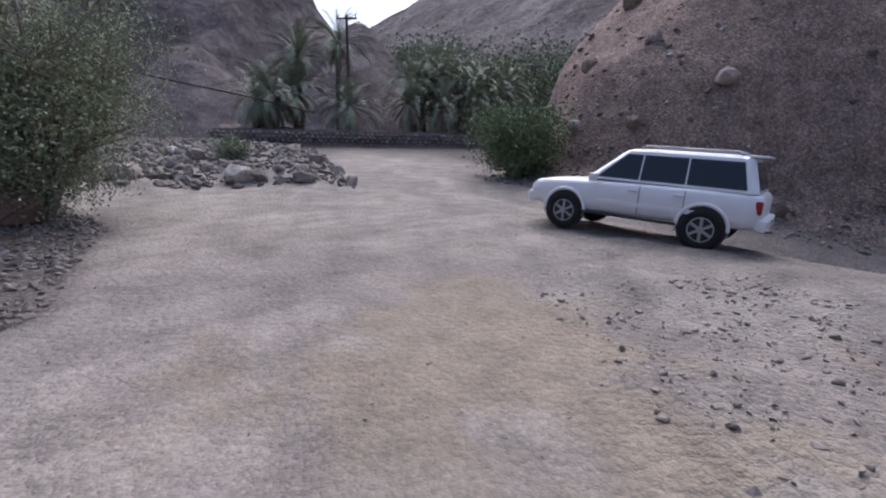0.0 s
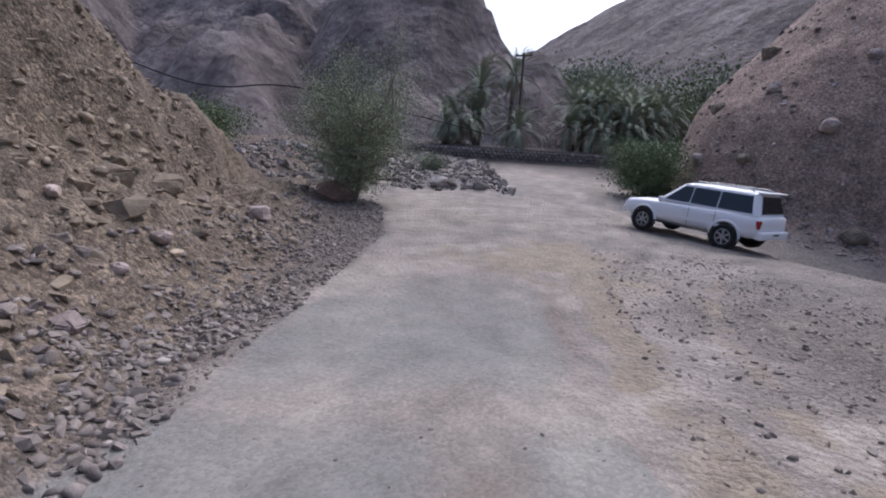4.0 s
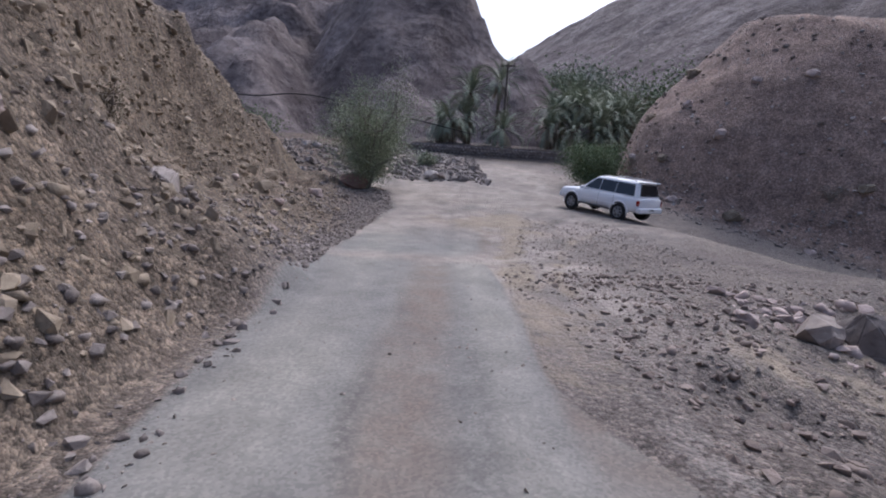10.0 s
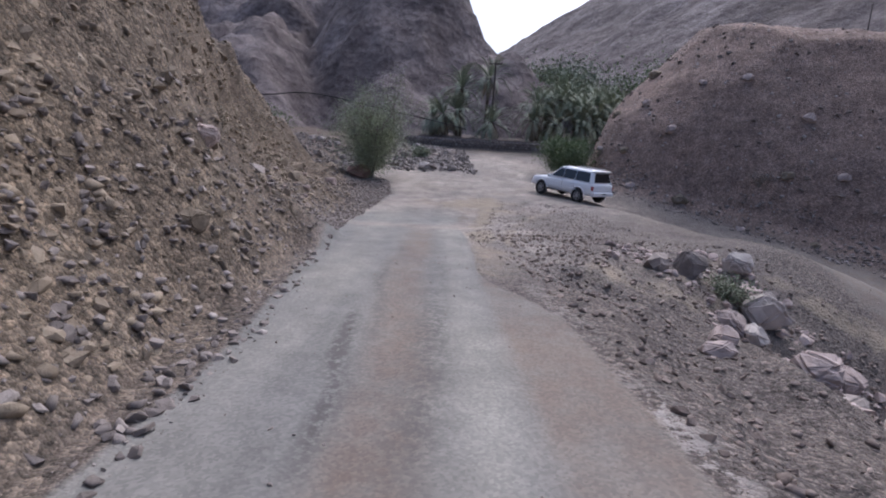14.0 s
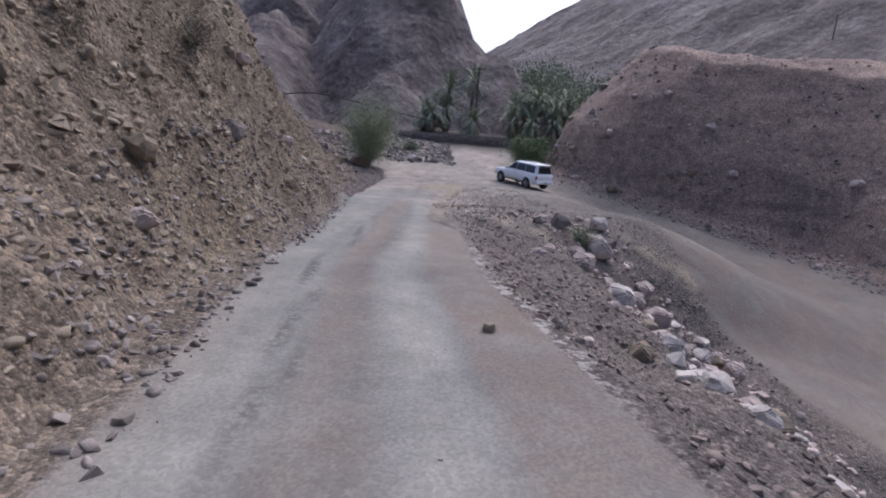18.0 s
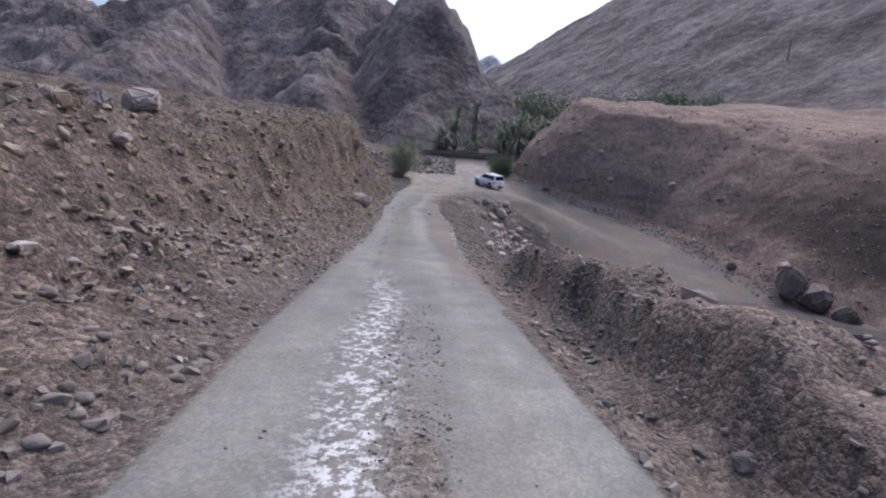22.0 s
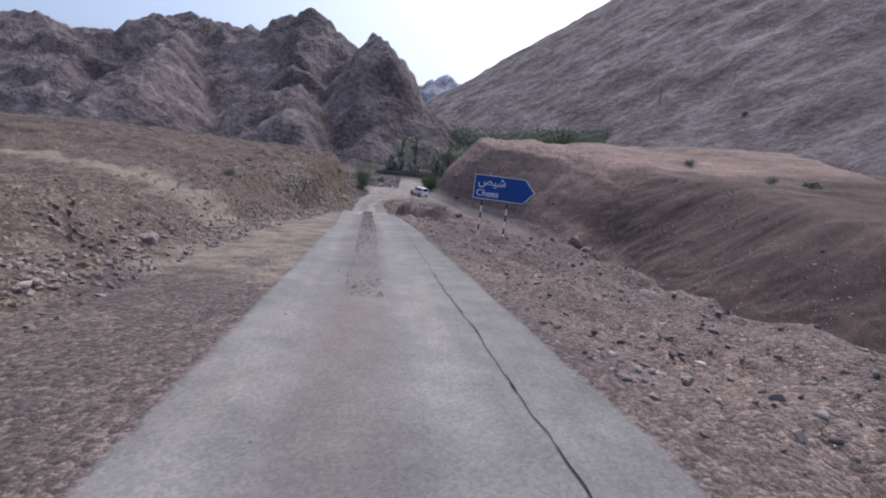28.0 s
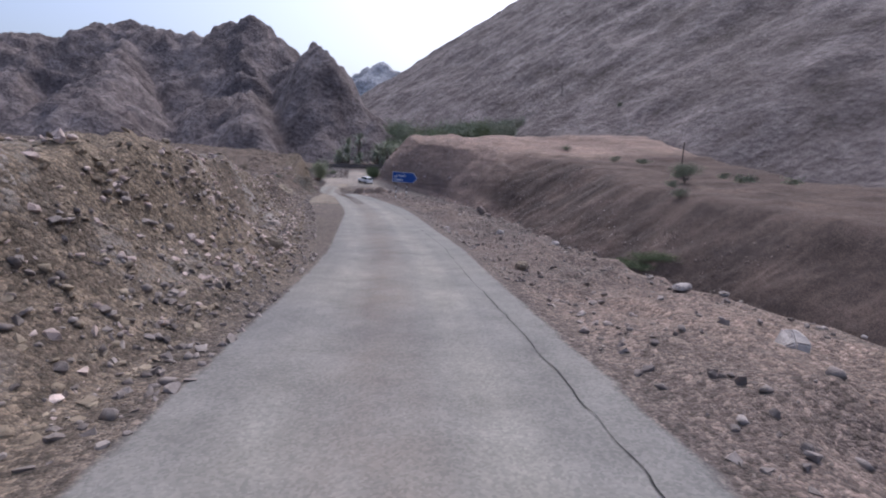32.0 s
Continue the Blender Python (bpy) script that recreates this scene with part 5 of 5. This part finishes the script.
def prism(outline, thick, inset=0.0):
    bm = bmesh.new()
    cx, cy = sum(q[0] for q in outline) / len(outline), sum(q[1] for q in outline) / len(outline)
    pts = []
    for x, y in outline:
        pts.append((x + (cx - x) * inset, y + (cy - y) * inset * 2.2))
    front = [bm.verts.new((x, 0, y)) for x, y in pts]
    back = [bm.verts.new((x, thick, y)) for x, y in pts]
    bm.faces.new(front)
    bm.faces.new(back[::-1])
    n = len(pts)
    for k in range(n):
        bm.faces.new((front[k], back[k], back[(k + 1) % n], front[(k + 1) % n]))
    bmesh.ops.recalc_face_normals(bm, faces=bm.faces)
    return bm


def lettering(name, text, size, x, z, parent, bold=0.004):
    curve = bpy.data.curves.new(name, "FONT")
    curve.body, curve.size, curve.extrude, curve.offset = text, size, 0.002, bold
    ob = bpy.data.objects.new(name, curve)
    me = bpy.data.meshes.new_from_object(ob)
    bpy.data.objects.remove(ob)
    me.materials.clear()
    me.materials.append(SIGN_WHITE)
    t = new(name, me)
    t.parent = parent
    t.matrix_local = pose(x, -0.010, z, 90, 0, 0)
    return t


def road_sign():
    x, y = 32.9, -64.4
    here, there = Vector((32.2, -64.4, 0)), Vector((35.15, -64.55, 0))
    turn = math.degrees(math.atan2(there.y - here.y, there.x - here.x))
    root = empty("road_sign", Vector((x, y, float(height(*plan_of(x, y))))), turn)
    root.matrix_world = root.matrix_world @ pose(0, 0, 0, 0, 2.5, 0)
    up = 5.86 - root.location.z
    panel = part("panel", prism(arrow_outline(2.45, 0.5, 1.16), 0.03), SIGN_WHITE, root, "white-edged panel with an arrow tip")
    panel.matrix_local = pose(-0.72, -0.04, up)
    face = part("face", prism([(0.04, 0.04), (2.43, 0.04), (2.89, 0.58), (2.43, 1.12), (0.04, 1.12)], 0.008), SIGN_BLUE, panel, "blue reflective face")
    face.matrix_local = pose(0, -0.006, 0)
    lettering("lettering", "Chees", 0.44, 0.14, 0.15, panel, 0.007)
    lettering("lettering", "\ufeba\ufef4\ufeb7", 0.54, 0.20, 0.68, panel, 0.007)
    for x in (-0.25, 1.0):
        post = empty("post", (0, 0, 0))
        post.parent = root
        post.matrix_parent_inverse = Matrix.Identity(4)
        post.matrix_basis = pose(x, 0.02, -0.55)
        z = 0.0
        for k in range(10):
            bm = bmesh.new()
            tube(bm, [Vector((0, 0, z)), Vector((0, 0, z + 0.15)), Vector((0, 0, z + 0.30))], [0.036] * 3, 10)
            part("band", bm, POST_DARK if k % 2 else SIGN_WHITE, post, "black band" if k % 2 else "white band", True)
            z += 0.30
    return tagged(root, "blue arrow road sign on two black and white posts", "road sign")


road_sign()


# ---- crack along the right wheel track ----
TAR = plain("tar_seam", (0.028, 0.026, 0.025), 0.85, 0, 0.3, 12, 0.2)


def road_crack():
    g = np.random.default_rng(31)
    bm = bmesh.new()
    prev = None
    for k in range(560):
        s = 62 + k * 0.11
        d = float(road_mid(s) + lerp(s, [60, 66, 73, 88, 102, 120], [1.95, 1.86, 1.56, 1.6, 1.81, 1.86])) + float(fbm(s * 0.35, 3.3, 17)) * 0.07 + float(fbm(s * 4.0, 1.0, 18)) * 0.05
        w = 0.003 + 0.008 * abs(float(fbm(s * 2.2, 8.0, 19))) * 2 + (0.012 if g.random() < 0.06 else 0)
        pair = []
        for off in (-w, w):
            x, y = world_xy(s, d + off)
            pair.append(bm.verts.new((x, y, float(height(s, d + off)) + 0.012)))
        if prev:
            bm.faces.new((prev[0], prev[1], pair[1], pair[0]))
        prev = pair
    ob = part("road_crack", bm, TAR)
    return tagged(ob, "dark ragged crack along the asphalt road", "crack", kind="structure")


road_crack()


# ---- white off-road car ----
PAINT = plain("white_car_paint", (0.72, 0.72, 0.74), 0.28, 0, 0.03, 2, 0.5)
GLASS = plain("tinted_glass", (0.012, 0.014, 0.018), 0.06, 0, 0.1, 2, 0.6)
RUBBER = plain("tyre_rubber", (0.022, 0.021, 0.021), 0.85, 0, 0.25, 9, 0.25)
ALLOY = plain("alloy_rim", (0.34, 0.34, 0.35), 0.4, 0.4, 0.1, 6, 0.5)
TRIM = plain("dark_trim", (0.03, 0.03, 0.032), 0.6, 0, 0.2, 6, 0.3)
LAMP_CLEAR = plain("clear_lamp", (0.55, 0.57, 0.6), 0.12, 0.3, 0.08, 6, 0.6)
LAMP_RED = plain("red_lamp", (0.28, 0.015, 0.012), 0.2, 0, 0.1, 6, 0.5)
PLATE = plain("plate_white", (0.7, 0.7, 0.68), 0.5, 0, 0.05, 6, 0.3)


def box(bm, cx, cy, cz, sx, sy, sz, bevel=0.02, seg=2):
    got = bmesh.ops.create_cube(bm, size=1, matrix=Matrix.Translation((cx, cy, cz)) @ Matrix.Diagonal((sx, sy, sz, 1)))
    edges = list({e for v in got["verts"] for e in v.link_edges})
    bmesh.ops.bevel(bm, geom=edges, offset=bevel, segments=seg, affect="EDGES", profile=0.6)


def loft(stations, ring):
    """A skin over rings of points, closed at both ends."""
    bm = bmesh.new()
    rings = [[bm.verts.new(q) for q in ring(*st)] for st in stations]
    n = len(rings[0])
    for a, b in zip(rings, rings[1:]):
        for k in range(n):
            bm.faces.new((a[k], a[(k + 1) % n], b[(k + 1) % n], b[k]))
    bm.faces.new(rings[0][::-1])
    bm.faces.new(rings[-1])
    bmesh.ops.recalc_face_normals(bm, faces=bm.faces)
    return bm


def body_ring(x, zb, zt, w):
    side = [(w * 0.86, zb), (w * 0.97, zb + 0.05), (w, zb + 0.2), (w * 1.005, zb + (zt - zb) * 0.55), (w * 0.985, zt - 0.10), (w * 0.94, zt - 0.02), (w * 0.80, zt + 0.015), (w * 0.3, zt + 0.03)]
    return [(x, y, z) for y, z in side] + [(x, -y, z) for y, z in side[::-1]]


def wheel(parent, x, y, sign):
    root = empty("wheel", (0, 0, 0))
    root.parent = parent
    root.matrix_basis = pose(x, y, 0.39)
    prof = [(0.25, -0.10), (0.33, -0.125), (0.375, -0.11), (0.39, -0.07), (0.39, 0.07), (0.375, 0.11), (0.33, 0.125), (0.25, 0.10)]
    bm = bmesh.new()
    rings = [[bm.verts.new((math.cos(a) * r0, q, math.sin(a) * r0)) for r0, q in prof] for a in [6.28318 * k / 32 for k in range(32)]]
    for k in range(32):
        a, b = rings[k], rings[(k + 1) % 32]
        for i in range(len(prof)):
            bm.faces.new((a[i], a[(i + 1) % len(prof)], b[(i + 1) % len(prof)], b[i]))
    part("tyre", bm, RUBBER, root, "black rubber tyre", True)
    bm = bmesh.new()
    outer = 0.105 * sign
    # a dark disc takes the place of the shaded hollow inside the rim
    bmesh.ops.create_cone(bm, cap_ends=True, segments=28, radius1=0.25, radius2=0.25, depth=0.04, matrix=pose(0, -outer * 0.2, 0, 90))
    part("brake_disc", bm, TRIM, root, "dark disc standing for the shade behind the spokes")
    bm = bmesh.new()
    rings = [[bm.verts.new((math.cos(a) * r0, q * sign, math.sin(a) * r0)) for r0, q in ((0.262, 0.09), (0.225, 0.10), (0.22, 0.06), (0.262, 0.05))] for a in [6.28318 * k / 28 for k in range(28)]]
    for k in range(28):
        for i in range(4):
            bm.faces.new((rings[k][i], rings[k][(i + 1) % 4], rings[(k + 1) % 28][(i + 1) % 4], rings[(k + 1) % 28][i]))
    for k in range(6):
        a = 60 * k
        bmesh.ops.create_cube(bm, size=1, matrix=pose(0, outer * 0.8, 0) @ pose(0, 0, 0, 0, a, 0) @ pose(0, 0, 0.135) @ Matrix.Diagonal((0.055, 0.03, 0.20, 1)))
    bmesh.ops.create_cone(bm, cap_ends=True, segments=16, radius1=0.07, radius2=0.055, depth=0.06, matrix=pose(0, outer, 0, 90))
    part("rim", bm, ALLOY, root, "six-spoke silver rim")
    return root


def quad_plate(points, thick):
    """A pane over four or more corners, given some depth along its normal."""
    bm = bmesh.new()
    vs = [bm.verts.new(p) for p in points]
    f = bm.faces.new(vs)
    f.normal_update()
    n = f.normal * thick
    back = [bm.verts.new(Vector(p) - n) for p in points]
    bm.faces.new(back[::-1])
    k = len(vs)
    for i in range(k):
        bm.faces.new((vs[i], back[i], back[(i + 1) % k], vs[(i + 1) % k]))
    bmesh.ops.recalc_face_normals(bm, faces=bm.faces)
    return bm


def car():
    root = empty("car", (0, 0, 0))
    stations = [(-2.40, 0.58, 1.06, 0.80), (-2.34, 0.52, 1.14, 0.90), (-2.1, 0.48, 1.17, 0.95), (-1.2, 0.46, 1.17, 0.965), (0.0, 0.44, 1.15, 0.965), (0.85, 0.44, 1.13, 0.965),
                (1.05, 0.44, 1.11, 0.96), (1.6, 0.46, 1.08, 0.955), (2.0, 0.48, 1.04, 0.94), (2.2, 0.52, 1.0, 0.90), (2.32, 0.58, 0.92, 0.82)]
    part("body", loft(stations, body_ring), PAINT, root, "white painted body", True)
    # glasshouse: base at the belt, tapering to the roof
    lo, hi = 1.17, 1.80
    bx, tx = (-2.30, 1.02), (-2.12, 0.28)
    bw, tw = 0.90, 0.70

    def cabin_ring(z, x0, x1, w):
        r = 0.12
        return [(x0 + r, w, z), (x0, w - r, z), (x0, -w + r, z), (x0 + r, -w, z), (x1 - r, -w, z), (x1, -w + r, z), (x1, w - r, z), (x1 - r, w, z)]
    part("cabin", loft([(lo, bx[0], bx[1], bw), (hi, tx[0], tx[1], tw), (hi + 0.05, tx[0] + 0.12, tx[1] - 0.14, tw - 0.10), (hi + 0.07, tx[0] + 0.4, tx[1] - 0.5, tw - 0.25)], cabin_ring), PAINT, root, "white roof and pillars", False)

    def on_side(x, f, sgn, proud=0.006):
        """A spot on the cabin's side: f from the belt to the roof."""
        return (x, sgn * (bw + (tw - bw) * f + proud), lo + (hi - lo) * f)
    for sgn in (1, -1):
        panes = [((0.76, 0.20), (-0.12, -0.12)), ((-0.15, -0.15), (-1.02, -1.0)), ((-1.05, -1.03), (-2.10, -1.96))]
        for (f0, f1), (r0, r1) in panes:
            pts = [on_side(f0, 0.08, sgn), on_side(f1, 0.90, sgn), on_side(r1, 0.90, sgn), on_side(r0, 0.08, sgn)]
            part("side_window", quad_plate(pts if sgn < 0 else pts[::-1], 0.012), GLASS, root, "dark tinted side window")
        bm = bmesh.new()
        box(bm, 0.78, sgn * 1.05, 1.20, 0.14, 0.20, 0.17, 0.04)
        part("door_mirror", bm, PAINT, root)
        bm = bmesh.new()
        box(bm, 0.0, sgn * 0.97, 0.43, 2.0, 0.12, 0.05, 0.02)
        part("side_step", bm, TRIM, root)
        bm = bmesh.new()
        tube(bm, [Vector((-1.9, sgn * 0.60, 1.86)), Vector((-1.8, sgn * 0.60, 1.92)), Vector((-0.1, sgn * 0.60, 1.92)), Vector((0.0, sgn * 0.60, 1.86))], [0.02] * 4, 8)
        part("roof_rail", bm, ALLOY, root, "silver roof rail")
        for x in (-0.05, -0.95):
            bm = bmesh.new()
            box(bm, x, sgn * 0.975, 1.0, 0.2, 0.03, 0.04, 0.012)
            part("door_handle", bm, PAINT, root)
        bm = bmesh.new()
        box(bm, -0.3, sgn * 0.975, 0.70, 2.0, 0.015, 0.09, 0.006)
        part("side_moulding", bm, PAINT, root)
        for x in (0.30, -0.62):
            bm = bmesh.new()
            box(bm, x - (0.5 if x > 0 else 0.45), sgn * 0.968, 0.80, 0.012, 0.01, 0.62, 0.003, 1)
            part("door_gap", bm, TRIM, root, "dark gap between the doors")
        bm = bmesh.new()
        box(bm, 2.14, sgn * 0.68, 0.87, 0.22, 0.38, 0.19, 0.05)
        part("headlight", bm, LAMP_CLEAR, root, "clear headlight")
        bm = bmesh.new()
        box(bm, -2.32, sgn * 0.80, 0.92, 0.14, 0.22, 0.26, 0.04)
        part("tail_light", bm, LAMP_RED, root, "red tail light")
        for x in (1.40, -1.45):
            # the body has no cut-out: a dark disc gives the well's shade
            bm = bmesh.new()
            bmesh.ops.create_cone(bm, cap_ends=True, segments=32, radius1=0.455, radius2=0.455, depth=0.10, matrix=pose(x, sgn * 0.925, 0.42, 90))
            part("wheel_well", bm, TRIM, root, "dark disc standing for the shaded wheel well")
            bm = bmesh.new()
            tube(bm, [Vector((x + math.cos(a) * 0.47, sgn * 0.965, 0.42 + math.sin(a) * 0.47)) for a in [math.pi * (k / 14 * 1.16 - 0.08) for k in range(15)]], [0.04] * 15, 6)
            part("wheel_arch", bm, PAINT, root, "white flared wheel arch", True)
            wheel(root, x, sgn * 0.90, sgn)
    part("windscreen", quad_plate([(0.965, 0.72, 1.22), (0.33, 0.57, 1.755), (0.33, -0.57, 1.755), (0.965, -0.72, 1.22)][::-1], 0.012), GLASS, root, "dark windscreen")
    part("rear_window", quad_plate([(-2.295, 0.70, 1.24), (-2.145, 0.56, 1.74), (-2.145, -0.56, 1.74), (-2.295, -0.70, 1.24)], 0.012), GLASS, root, "dark rear window")
    bm = bmesh.new()
    box(bm, -2.16, 0, 1.85, 0.32, 1.25, 0.045, 0.02)
    part("spoiler", bm, PAINT, root)
    bm = bmesh.new()
    box(bm, 2.28, 0, 0.62, 0.22, 1.72, 0.26, 0.07, 3)
    part("front_bumper", bm, PAINT, root)
    bm = bmesh.new()
    box(bm, -2.40, 0, 0.60, 0.22, 1.76, 0.24, 0.07, 3)
    part("rear_bumper", bm, PAINT, root)
    grille = part("grille", (lambda b: (box(b, 2.27, 0, 0.86, 0.10, 0.94, 0.20, 0.03), b)[1])(bmesh.new()), ALLOY, root, "chrome grille")
    for z in (0.80, 0.86, 0.92):
        bm = bmesh.new()
        box(bm, 2.325, 0, z, 0.02, 0.86, 0.028, 0.006, 1)
        part("grille_slot", bm, TRIM, grille)
    for x in (2.40, -2.52):
        bm = bmesh.new()
        box(bm, x, 0, 0.64, 0.015, 0.46, 0.11, 0.004, 1)
        plate = part("number_plate", bm, PLATE, root)
        bm = bmesh.new()
        box(bm, x + (0.009 if x > 0 else -0.009), 0, 0.64, 0.004, 0.34, 0.05, 0.001, 1)
        part("bar", bm, TRIM, plate)
    return tagged(root, "white off-road station wagon standing on the gravel", "car")


car_ob = car()
front, rear = ground_at(-11.6, 7.2), ground_at(-9.1, 8.9)
along = (front - rear).normalized()
across = Vector((0, 0, 1)).cross(along).normalized()

upward = along.cross(across).normalized()
centre = (front + rear) / 2 + along * 0.02
car_ob.matrix_world = Matrix.Translation(centre) @ Matrix((along, across, upward)).transposed().to_4x4() @ Matrix.Diagonal((1.0, 1.0, 1.0, 1))
